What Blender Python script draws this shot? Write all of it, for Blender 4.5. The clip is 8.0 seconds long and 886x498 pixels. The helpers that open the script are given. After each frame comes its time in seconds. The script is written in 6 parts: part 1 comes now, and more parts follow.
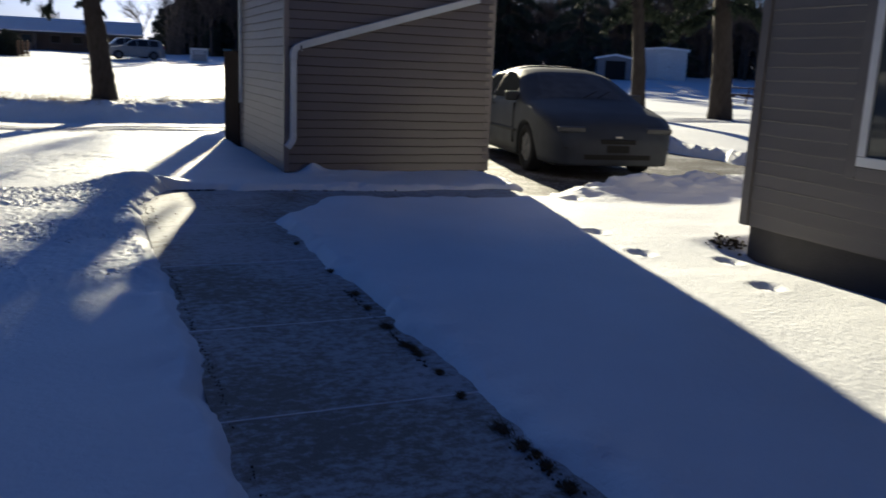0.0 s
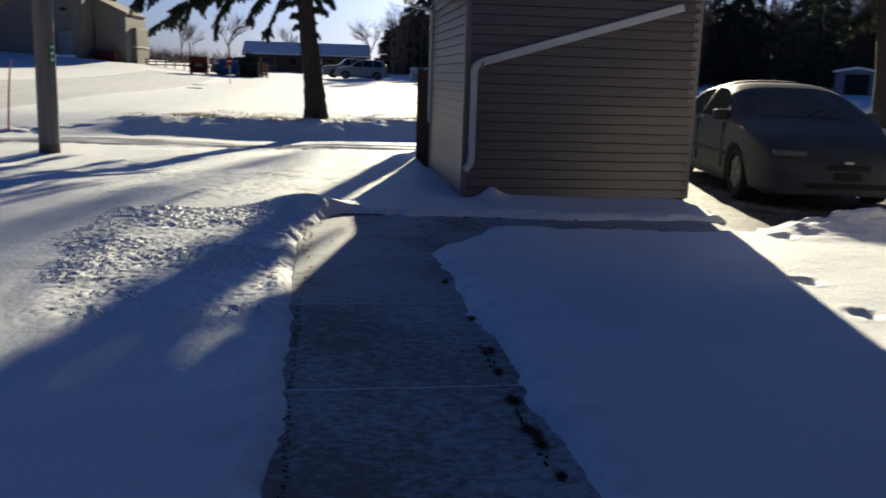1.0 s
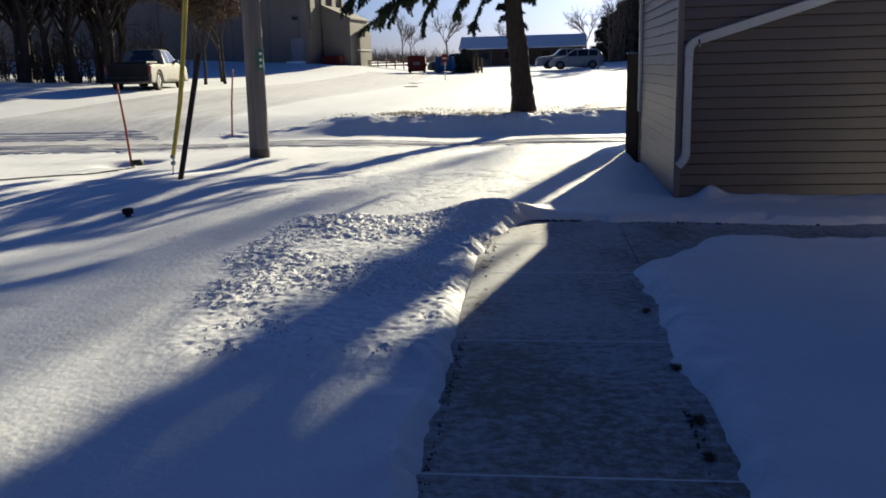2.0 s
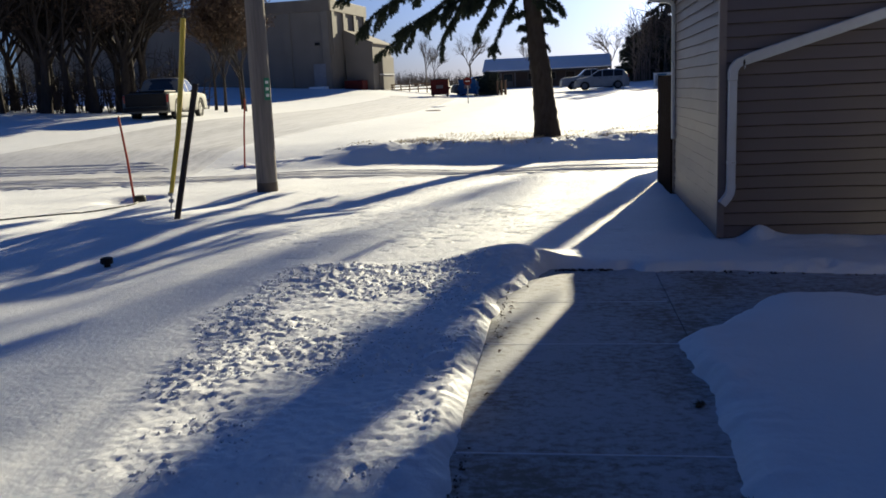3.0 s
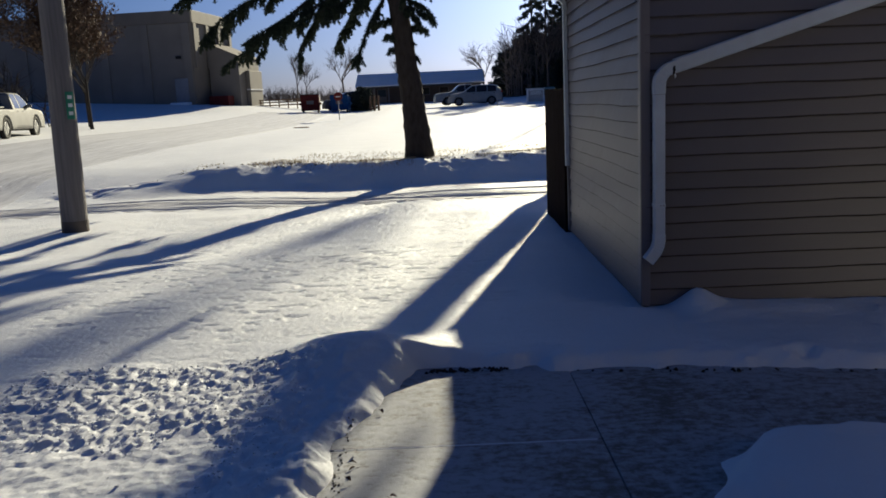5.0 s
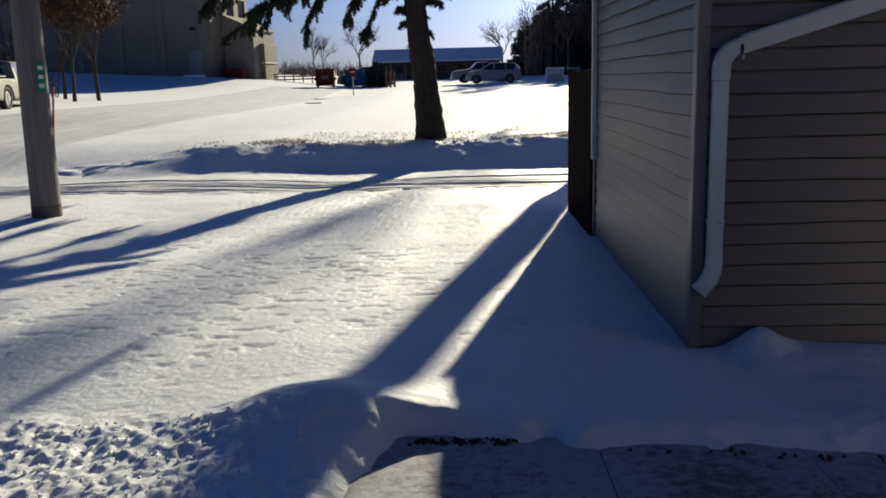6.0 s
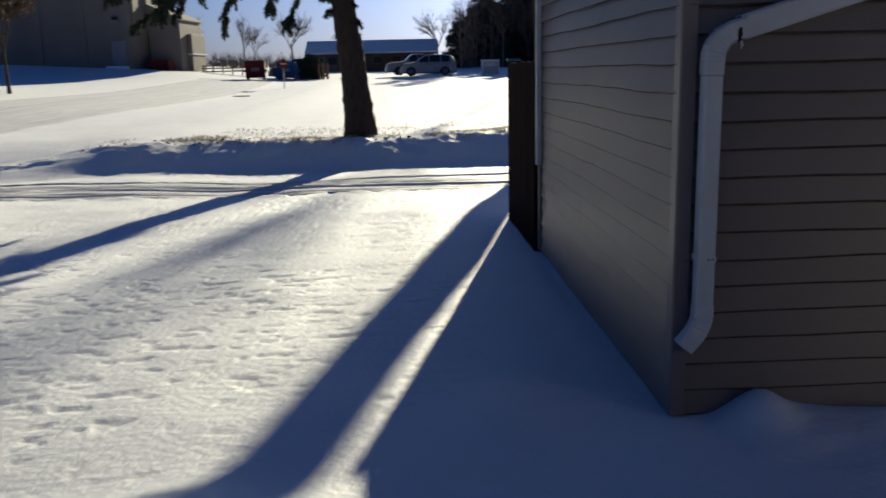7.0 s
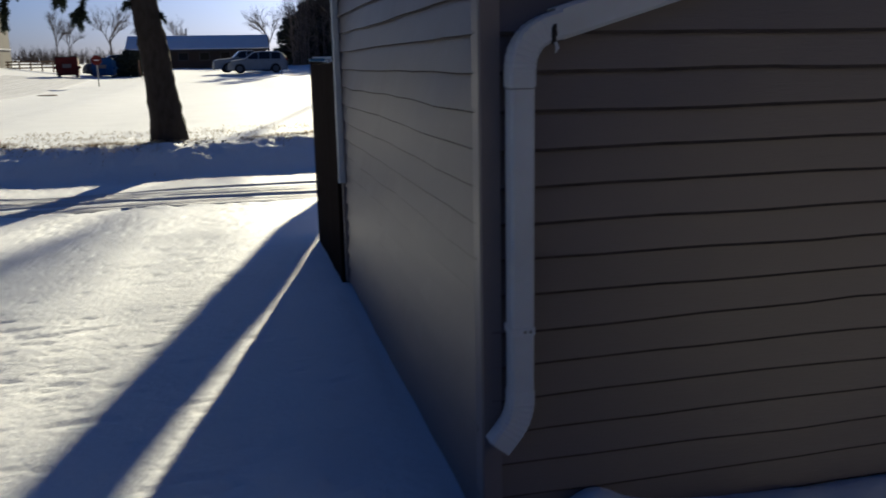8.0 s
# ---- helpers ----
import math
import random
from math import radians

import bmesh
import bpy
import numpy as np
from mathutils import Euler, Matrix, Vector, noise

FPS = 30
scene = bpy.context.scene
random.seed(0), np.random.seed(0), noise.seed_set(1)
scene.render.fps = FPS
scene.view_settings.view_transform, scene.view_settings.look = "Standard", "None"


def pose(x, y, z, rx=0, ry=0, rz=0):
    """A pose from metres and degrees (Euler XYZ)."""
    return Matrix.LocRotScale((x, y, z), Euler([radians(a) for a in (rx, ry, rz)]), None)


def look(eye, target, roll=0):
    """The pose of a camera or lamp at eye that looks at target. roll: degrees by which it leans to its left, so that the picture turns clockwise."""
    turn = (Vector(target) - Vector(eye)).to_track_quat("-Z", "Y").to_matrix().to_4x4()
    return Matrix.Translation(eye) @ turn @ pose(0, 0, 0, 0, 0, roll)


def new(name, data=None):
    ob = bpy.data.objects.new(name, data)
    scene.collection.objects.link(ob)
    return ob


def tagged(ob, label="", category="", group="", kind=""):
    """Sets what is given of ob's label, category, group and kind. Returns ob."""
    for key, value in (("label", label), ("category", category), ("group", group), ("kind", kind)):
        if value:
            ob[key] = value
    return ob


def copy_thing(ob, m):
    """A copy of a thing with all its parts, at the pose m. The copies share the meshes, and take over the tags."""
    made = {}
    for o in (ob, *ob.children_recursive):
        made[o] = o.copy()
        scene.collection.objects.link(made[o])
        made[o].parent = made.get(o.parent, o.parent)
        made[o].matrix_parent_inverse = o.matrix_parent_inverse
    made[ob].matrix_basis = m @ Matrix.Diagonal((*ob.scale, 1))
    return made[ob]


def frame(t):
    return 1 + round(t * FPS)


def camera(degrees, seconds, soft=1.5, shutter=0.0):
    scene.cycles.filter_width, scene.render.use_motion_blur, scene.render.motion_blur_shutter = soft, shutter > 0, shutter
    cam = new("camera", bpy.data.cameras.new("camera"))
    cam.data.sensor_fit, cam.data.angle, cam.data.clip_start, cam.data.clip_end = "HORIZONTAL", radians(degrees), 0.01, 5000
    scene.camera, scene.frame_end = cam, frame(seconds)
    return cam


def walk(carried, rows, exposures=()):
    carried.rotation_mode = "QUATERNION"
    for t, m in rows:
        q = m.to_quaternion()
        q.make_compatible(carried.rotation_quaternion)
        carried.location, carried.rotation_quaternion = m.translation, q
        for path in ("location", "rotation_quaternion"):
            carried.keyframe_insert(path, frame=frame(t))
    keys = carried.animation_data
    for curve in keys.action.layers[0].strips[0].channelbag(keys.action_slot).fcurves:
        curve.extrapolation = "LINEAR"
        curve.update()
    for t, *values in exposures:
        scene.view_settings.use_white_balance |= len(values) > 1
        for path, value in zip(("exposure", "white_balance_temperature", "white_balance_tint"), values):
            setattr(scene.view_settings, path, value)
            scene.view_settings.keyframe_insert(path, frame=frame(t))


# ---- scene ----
cam = camera(55.3, 8.0, soft=1.7, shutter=0.25)
PATH = [
    (0, (-2.095, -9.741, 1.246), (-1.328, -7.943, 0.826), 2.4),
    (0.5, (-1.788, -9.515, 1.261), (-1.315, -7.614, 0.856), 2.0),
    (1, (-1.517, -9.08, 1.256), (-1.229, -7.142, 0.857), 1.7),
    (1.5, (-1.324, -8.611, 1.223), (-1.398, -6.661, 0.785), 1.1),
    (3, (-1.252, -7.22, 1.287), (-1.537, -5.275, 0.92), -2.6),
    (3.5, (-1.321, -6.687, 1.297), (-1.541, -4.732, 0.935), -3.4),
    (4, (-1.238, -6.161, 1.293), (-1.392, -4.196, 0.956), -3.3),
    (4.5, (-1.229, -5.644, 1.282), (-1.232, -3.672, 0.945), -2.8),
    (6, (-1.114, -4.025, 1.306), (-1.15, -2.065, 0.911), -1.5),
    (6.5, (-1.07, -3.51, 1.317), (-1.157, -1.557, 0.899), -1.0),
    (7, (-1.022, -3.03, 1.309), (-0.912, -1.077, 0.893), -1.4),
    (7.5, (-0.902, -2.575, 1.305), (-0.606, -0.646, 0.866), -1.6),
    (8, (-0.645, -2.192, 1.335), (-0.17, -0.297, 0.904), -1.2),
]
walk(cam, [(t, look(e, g, r)) for t, e, g, r in PATH],
     exposures=[(0.0, 1.50, 4530, 21), (0.9, 1.22, 4570, 21), (1.5, 1.36, 4580, 21), (3.0, 1.48, 4620, 21), (4.5, 1.15, 4550, 21), (6.0, 1.15, 4520, 21), (8.0, 1.10, 4510, 21)])

# ---- light: a low winter sun beyond the garage, clear sky ----
SUN_EL, SUN_AZ = 15.5, 13.9          # degrees above the horizon; degrees from +y towards +x
world = bpy.data.worlds.new("world")
scene.world = world
world.use_nodes = True
wn = world.node_tree
sky = wn.nodes.new("ShaderNodeTexSky")
sky.sky_type, sky.sun_disc = "NISHITA", False
sky.sun_elevation, sky.sun_rotation = radians(SUN_EL), radians(SUN_AZ)
sky.air_density, sky.dust_density, sky.ozone_density = 0.9, 1.7, 5.0
wn.nodes["Background"].inputs["Strength"].default_value = 0.0160
wn.links.new(sky.outputs[0], wn.nodes["Background"].inputs["Color"])
sun_data = bpy.data.lights.new("sun", "SUN")
sun_data.energy, sun_data.angle, sun_data.color = 5.0, radians(0.6), (1.0, 0.745, 0.31)
sun = new("sun", sun_data)
to_sun = Vector((math.sin(radians(SUN_AZ)) * math.cos(radians(SUN_EL)),
                 math.cos(radians(SUN_AZ)) * math.cos(radians(SUN_EL)), math.sin(radians(SUN_EL))))
sun.matrix_world = look(to_sun * 60, (0, 0, 0))


# ---- mesh helpers ----
def link(a, b, tree):
    tree.links.new(a, b)


def material(name, colour, rough=0.7, metal=0.0, spots=None, scale=8.0, spread=0.25, bump=0.0, bump_scale=60.0,
             stretch=(1, 1, 1), alpha_ior=None, space="Object", fine=0.1, shine=None):
    """A surface with two scales of variation in colour and roughness, and fine relief."""
    m = bpy.data.materials.new(name)
    m.use_nodes = True
    t = m.node_tree
    b = t.nodes["Principled BSDF"]
    b.inputs["Roughness"].default_value, b.inputs["Metallic"].default_value = rough, metal
    b.inputs["Specular IOR Level"].default_value = shine if shine is not None else (0.5 if rough < 0.5 else 0.15)
    co = t.nodes.new("ShaderNodeTexCoord")
    mp = t.nodes.new("ShaderNodeMapping")
    mp.inputs["Scale"].default_value = stretch
    if space == "World":
        geo = t.nodes.new("ShaderNodeNewGeometry")
        link(geo.outputs["Position"], mp.inputs[0], t)
    else:
        link(co.outputs["Object"], mp.inputs[0], t)
    n1, n2 = t.nodes.new("ShaderNodeTexNoise"), t.nodes.new("ShaderNodeTexNoise")
    n1.inputs["Scale"].default_value, n1.inputs["Detail"].default_value = scale, 6
    n2.inputs["Scale"].default_value, n2.inputs["Detail"].default_value = bump_scale, 4
    link(mp.outputs[0], n1.inputs["Vector"], t)
    link(mp.outputs[0], n2.inputs["Vector"], t)
    ramp = t.nodes.new("ShaderNodeValToRGB")
    ramp.color_ramp.elements[0].position, ramp.color_ramp.elements[1].position = 0.5 - spread, 0.5 + spread
    dark = spots if spots else tuple(c * 0.78 for c in colour)
    ramp.color_ramp.elements[0].color = (*dark, 1)
    ramp.color_ramp.elements[1].color = (*colour, 1)
    link(n1.outputs["Fac"], ramp.inputs["Fac"], t)
    mix = t.nodes.new("ShaderNodeMix")
    mix.data_type, mix.blend_type = "RGBA", "MULTIPLY"
    mix.inputs["Factor"].default_value = fine
    link(ramp.outputs["Color"], mix.inputs["A"], t)
    link(n2.outputs["Color"], mix.inputs["B"], t)
    info = t.nodes.new("ShaderNodeObjectInfo")
    hsv = t.nodes.new("ShaderNodeHueSaturation")
    mr = t.nodes.new("ShaderNodeMapRange")
    mr.inputs["To Min"].default_value, mr.inputs["To Max"].default_value = 0.93, 1.05
    link(info.outputs["Random"], mr.inputs["Value"], t)
    link(mr.outputs["Result"], hsv.inputs["Value"], t)
    link(mix.outputs["Result"], hsv.inputs["Color"], t)
    link(hsv.outputs["Color"], b.inputs["Base Color"], t)
    if bump:
        bp = t.nodes.new("ShaderNodeBump")
        bp.inputs["Strength"].default_value, bp.inputs["Distance"].default_value = bump, 0.01
        link(n2.outputs["Fac"], bp.inputs["Height"], t)
        link(bp.outputs["Normal"], b.inputs["Normal"], t)
    return m


def fast_mesh(name, verts, faces, smooth=False):
    """A mesh from numpy arrays: verts (n, 3) and faces (m, k)."""
    verts, faces = np.asarray(verts, np.float32), np.asarray(faces, np.int32)
    me = bpy.data.meshes.new(name)
    me.vertices.add(len(verts))
    me.vertices.foreach_set("co", verts.ravel())
    k = faces.shape[1]
    me.loops.add(faces.size)
    me.loops.foreach_set("vertex_index", faces.ravel())
    me.polygons.add(len(faces))
    me.polygons.foreach_set("loop_start", np.arange(0, faces.size, k, dtype=np.int32))
    me.polygons.foreach_set("use_smooth", np.full(len(faces), smooth))
    me.update(calc_edges=True)
    me.validate()
    return me


def finish(ob, parent, label):
    if parent is not None:
        ob.parent = parent
    if label:
        ob["label"] = label
    return ob


def part(name, bm, mat, parent=None, label="", smooth=False):
    """Links a bmesh as one mesh object under a thing or a part."""
    me = bpy.data.meshes.new(name)
    bmesh.ops.recalc_face_normals(bm, faces=bm.faces)
    for f in bm.faces:
        f.smooth = smooth
    bm.to_mesh(me)
    bm.free()
    me.materials.append(mat)
    return finish(new(name, me), parent, label)


def mesh_part(name, me, mat, parent=None, label=""):
    if not me.materials:
        me.materials.append(mat)
    return finish(new(name, me), parent, label)


def thing(name, label, category, m=None, group="", kind=""):
    ob = tagged(new(name), label, category, group, kind)
    ob.empty_display_size = 0.1
    if m is not None:
        ob.matrix_basis = m
    return ob


def box(bm, x0, x1, y0, y1, z0, z1, bevel=0.0, m=None):
    vs = [bm.verts.new((x, y, z)) for z in (z0, z1) for x, y in ((x0, y0), (x1, y0), (x1, y1), (x0, y1))]
    fs = [bm.faces.new([vs[i] for i in q]) for q in
          ((3, 2, 1, 0), (4, 5, 6, 7), (0, 1, 5, 4), (1, 2, 6, 5), (2, 3, 7, 6), (3, 0, 4, 7))]
    if m is not None:
        bmesh.ops.transform(bm, matrix=m, verts=vs)
    if bevel:
        es = list({e for f in fs for e in f.edges})
        bmesh.ops.bevel(bm, geom=es, offset=bevel, segments=2, affect="EDGES", profile=0.5)
    return bm


def boxed(*args, **kw):
    return box(bmesh.new(), *args, **kw)


def prism(bm, outline, axis, a, b):
    """Extrudes a 2D outline along an axis ('x', 'y' or 'z') from a to b."""
    def place(p, d):
        return {"x": (d, p[0], p[1]), "y": (p[0], d, p[1]), "z": (p[0], p[1], d)}[axis]
    lo = [bm.verts.new(place(p, a)) for p in outline]
    hi = [bm.verts.new(place(p, b)) for p in outline]
    bm.faces.new(lo)
    bm.faces.new(hi[::-1])
    n = len(outline)
    for i in range(n):
        bm.faces.new((lo[i], lo[(i + 1) % n], hi[(i + 1) % n], hi[i]))
    return bm


def rings(points, radii, n=8, flat=1.0, twist=0.0):
    """Vertices and quads of a tube along points."""
    pts = np.asarray(points, float)
    radii = np.asarray(radii, float)
    d = np.gradient(pts, axis=0)
    d /= np.linalg.norm(d, axis=1)[:, None] + 1e-9
    ref = np.array((0.0, 0.0, 1.0)) if abs(d[0][2]) < 0.9 else np.array((1.0, 0.0, 0.0))
    side = np.cross(d, ref)
    side /= np.linalg.norm(side, axis=1)[:, None] + 1e-9
    up = np.cross(side, d)
    a = np.arange(n) * 2 * np.pi / n + twist
    v = pts[:, None] + radii[:, None, None] * (np.cos(a)[None, :, None] * side[:, None] + flat * np.sin(a)[None, :, None] * up[:, None])
    i = np.arange(len(pts) - 1)[:, None] * n
    j = np.arange(n)[None]
    f = np.stack((i + j, i + (j + 1) % n, i + n + (j + 1) % n, i + n + j), -1).reshape(-1, 4)
    return v.reshape(-1, 3), f


class Soup:
    """Gathers pieces of quads into one mesh."""
    def __init__(self):
        self.v, self.f, self.n = [], [], 0

    def add(self, v, f):
        self.v.append(np.asarray(v, np.float32))
        self.f.append(np.asarray(f, np.int64) + self.n)
        self.n += len(v)

    def tube(self, points, radii, n=6, flat=1.0):
        self.add(*rings(points, radii, n, flat))

    def mesh(self, name, smooth=True):
        return fast_mesh(name, np.concatenate(self.v), np.concatenate(self.f), smooth)


def tube(bm, points, radii, n=12, caps=True):
    v, f = rings(points, radii, n)
    vs = [bm.verts.new(p) for p in v]
    for q in f:
        bm.faces.new([vs[i] for i in q])
    if caps:
        bm.faces.new(vs[:n][::-1])
        bm.faces.new(vs[-n:])
    return bm


def tubed(*args, **kw):
    return tube(bmesh.new(), *args, **kw)


def value_noise(x, y, seed=0):
    xi, yi = np.floor(x).astype(np.int64), np.floor(y).astype(np.int64)
    fx, fy = x - xi, y - yi
    fx, fy = fx * fx * fx * (fx * (fx * 6 - 15) + 10), fy * fy * fy * (fy * (fy * 6 - 15) + 10)

    def h(a, b):
        k = (a * 374761393 + b * 668265263 + seed * 974711) & 0xFFFFFFFF
        k = ((k ^ (k >> 13)) * 1274126177) & 0xFFFFFFFF
        return ((k ^ (k >> 16)) & 0xFFFF) / 65535.0
    return ((h(xi, yi) * (1 - fx) + h(xi + 1, yi) * fx) * (1 - fy) + (h(xi, yi + 1) * (1 - fx) + h(xi + 1, yi + 1) * fx) * fy) * 2 - 1


def fbm(x, y, cell, octaves=4, seed=0, gain=0.5):
    out, amp, c = 0.0, 1.0, cell
    for o in range(octaves):
        ca, sa = math.cos(o * 1.1 + seed), math.sin(o * 1.1 + seed)
        out = out + amp * value_noise((x * ca - y * sa) / c, (x * sa + y * ca) / c, seed + o * 17)
        amp, c = amp * gain, c * 0.5
    return out


def step(v, a, b):
    t = np.clip((v - a) / (b - a), 0, 1)
    return t * t * (3 - 2 * t)


# ---- materials ----
def snow_material(name, base=(0.88, 0.89, 0.91), bump=0.5, dirt=None, dirt_at=0.62, along=None):
    m = bpy.data.materials.new(name)
    m.use_nodes = True
    t = m.node_tree
    b = t.nodes["Principled BSDF"]
    b.inputs["Roughness"].default_value = 0.62
    b.inputs["Specular IOR Level"].default_value = 0.22
    geo = t.nodes.new("ShaderNodeNewGeometry")
    place = geo.outputs["Position"]
    if along:
        mp = t.nodes.new("ShaderNodeMapping")
        mp.inputs["Scale"].default_value = along
        link(place, mp.inputs[0], t)
        place = mp.outputs[0]
    big, mid, tiny = (t.nodes.new("ShaderNodeTexNoise") for _ in range(3))
    for n, s, d in ((big, 1.3, 5), (mid, 26, 6), (tiny, 230, 3)):
        n.inputs["Scale"].default_value, n.inputs["Detail"].default_value = s, d
        link(place, n.inputs["Vector"], t)
    ramp = t.nodes.new("ShaderNodeValToRGB")
    ramp.color_ramp.elements[0].position, ramp.color_ramp.elements[1].position = 0.3, 0.7
    ramp.color_ramp.elements[0].color = (*(c * 0.94 for c in base), 1)
    ramp.color_ramp.elements[1].color = (*base, 1)
    link(big.outputs["Fac"], ramp.inputs["Fac"], t)
    colour = ramp.outputs["Color"]
    if dirt:
        mask = t.nodes.new("ShaderNodeValToRGB")
        mask.color_ramp.elements[0].position, mask.color_ramp.elements[1].position = dirt_at - 0.08, dirt_at + 0.1
        mixed = t.nodes.new("ShaderNodeMix")
        mixed.data_type = "RGBA"
        mixed.inputs["B"].default_value = (*dirt, 1)
        add = t.nodes.new("ShaderNodeMix")
        add.data_type = "FLOAT"
        add.inputs["Factor"].default_value = 0.45
        link(mid.outputs["Fac"], add.inputs["A"], t)
        link(big.outputs["Fac"], add.inputs["B"], t)
        link(add.outputs["Result"], mask.inputs["Fac"], t)
        link(mask.outputs["Color"], mixed.inputs["Factor"], t)
        link(colour, mixed.inputs["A"], t)
        colour = mixed.outputs["Result"]
    link(colour, b.inputs["Base Color"], t)
    h = t.nodes.new("ShaderNodeMath")
    h.operation = "MULTIPLY_ADD"
    h.inputs[1].default_value = 0.35
    link(tiny.outputs["Fac"], h.inputs[0], t)
    link(mid.outputs["Fac"], h.inputs[2], t)
    bp = t.nodes.new("ShaderNodeBump")
    bp.inputs["Strength"].default_value, bp.inputs["Distance"].default_value = bump, 0.012
    link(h.outputs[0], bp.inputs["Height"], t)
    link(bp.outputs["Normal"], b.inputs["Normal"], t)
    return m


def frosted_concrete():
    """Concrete with a thin, wind-streaked film of snow, worn through along the middle."""
    m = bpy.data.materials.new("frosted_concrete")
    m.use_nodes = True
    t = m.node_tree
    b = t.nodes["Principled BSDF"]
    b.inputs["Roughness"].default_value = 0.75
    geo = t.nodes.new("ShaderNodeNewGeometry")
    mp = t.nodes.new("ShaderNodeMapping")
    mp.inputs["Scale"].default_value = (0.9, 1.25, 1)
    link(geo.outputs["Position"], mp.inputs[0], t)
    big, streak, grit = (t.nodes.new("ShaderNodeTexNoise") for _ in range(3))
    for n, s, d in ((big, 0.9, 3), (streak, 21, 10), (grit, 120, 4)):
        n.inputs["Scale"].default_value, n.inputs["Detail"].default_value = s, d
    streak.inputs["Roughness"].default_value = 0.74
    link(geo.outputs["Position"], big.inputs["Vector"], t)
    link(mp.outputs[0], streak.inputs["Vector"], t)
    link(geo.outputs["Position"], grit.inputs["Vector"], t)
    conc = t.nodes.new("ShaderNodeValToRGB")
    conc.color_ramp.elements[0].color = (0.105, 0.092, 0.072, 1)
    conc.color_ramp.elements[1].color = (0.26, 0.238, 0.205, 1)
    link(grit.outputs["Fac"], conc.inputs["Fac"], t)
    sep = t.nodes.new("ShaderNodeSeparateXYZ")
    link(geo.outputs["Position"], sep.inputs[0], t)
    worn = t.nodes.new("ShaderNodeMapRange")        # feet have worn the film thin towards the house
    worn.interpolation_type = "SMOOTHSTEP"
    worn.inputs["From Min"].default_value, worn.inputs["From Max"].default_value = -6.4, -2.6
    worn.inputs["To Min"].default_value, worn.inputs["To Max"].default_value = -0.075, 0.02
    link(sep.outputs["Y"], worn.inputs["Value"], t)
    s0 = t.nodes.new("ShaderNodeMath")
    s0.operation = "MULTIPLY_ADD"
    s0.inputs[1].default_value = 0.6
    link(big.outputs["Fac"], s0.inputs[0], t)
    link(streak.outputs["Fac"], s0.inputs[2], t)
    s = t.nodes.new("ShaderNodeMath")
    s.operation = "ADD"
    link(s0.outputs[0], s.inputs[0], t)
    link(worn.outputs["Result"], s.inputs[1], t)
    mask = t.nodes.new("ShaderNodeValToRGB")
    mask.color_ramp.elements[0].position, mask.color_ramp.elements[1].position = 0.66, 0.86
    link(s.outputs[0], mask.inputs["Fac"], t)
    mix = t.nodes.new("ShaderNodeMix")
    mix.data_type = "RGBA"
    mix.inputs["B"].default_value = (0.44, 0.45, 0.47, 1)
    link(mask.outputs["Color"], mix.inputs["Factor"], t)
    link(conc.outputs["Color"], mix.inputs["A"], t)
    link(mix.outputs["Result"], b.inputs["Base Color"], t)
    bp = t.nodes.new("ShaderNodeBump")
    bp.inputs["Strength"].default_value, bp.inputs["Distance"].default_value = 0.6, 0.008
    link(streak.outputs["Fac"], bp.inputs["Height"], t)
    link(bp.outputs["Normal"], b.inputs["Normal"], t)
    return m


def glass_material(name, tint=(0.05, 0.06, 0.07), rough=0.05):
    m = bpy.data.materials.new(name)
    m.use_nodes = True
    b = m.node_tree.nodes["Principled BSDF"]
    b.inputs["Base Color"].default_value = (*tint, 1)
    b.inputs["Roughness"].default_value = rough
    b.inputs["Specular IOR Level"].default_value = 0.6
    return m


SNOW = snow_material("snow", bump=0.55)
ROAD_SNOW = snow_material("packed_snow", (0.80, 0.79, 0.79), 0.8, (0.22, 0.20, 0.185), 0.575, along=(0.03, 2.6, 1))
LANE_SNOW = snow_material("lane_snow", (0.72, 0.72, 0.74), 0.8, (0.50, 0.50, 0.51), 0.54, along=(0.55, 0.012, 1))
DRIVE = snow_material("driveway_surface", (0.45, 0.45, 0.47), 0.7, (0.050, 0.044, 0.038), 0.42)
CONCRETE = frosted_concrete()
SIDING = material("taupe_vinyl_siding", (0.145, 0.129, 0.130), 0.38, shine=0.6, scale=1.4, bump=0.12, bump_scale=90, stretch=(0.25, 0.25, 3), spread=0.3)
TRIM = material("taupe_trim", (0.195, 0.174, 0.174), 0.38, shine=0.6, scale=3)
HOUSE_SIDING = material("grey_vinyl_siding", (0.195, 0.180, 0.168), 0.55, scale=1.4, bump=0.12, bump_scale=90, stretch=(0.25, 0.25, 3))
# dark colour that paints the shade line under each garage lap
LAP_SHADE = material("lap_shade_line", (0.095, 0.083, 0.082), 0.9, spots=(0.040, 0.035, 0.034), scale=9)
WHITE_METAL = material("white_painted_metal", (0.60, 0.65, 0.72), 0.4, spots=(0.50, 0.53, 0.57), scale=5, bump=0.05)
WHITE_VINYL = material("white_vinyl", (0.80, 0.80, 0.80), 0.4, scale=4)
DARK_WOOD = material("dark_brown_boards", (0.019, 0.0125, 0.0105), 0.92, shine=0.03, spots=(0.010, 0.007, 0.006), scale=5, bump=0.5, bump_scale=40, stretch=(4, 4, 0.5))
FOUNDATION = material("dark_foundation", (0.085, 0.08, 0.078), 0.85, scale=6, bump=0.5, bump_scale=70)
SHINGLE = material("roof_shingle", (0.10, 0.095, 0.09), 0.9, scale=10, bump=0.6)
BARK = material("spruce_bark", (0.058, 0.049, 0.043), 0.95, spots=(0.026, 0.022, 0.020), scale=14, bump=1.0, bump_scale=45, stretch=(1, 1, 0.35))
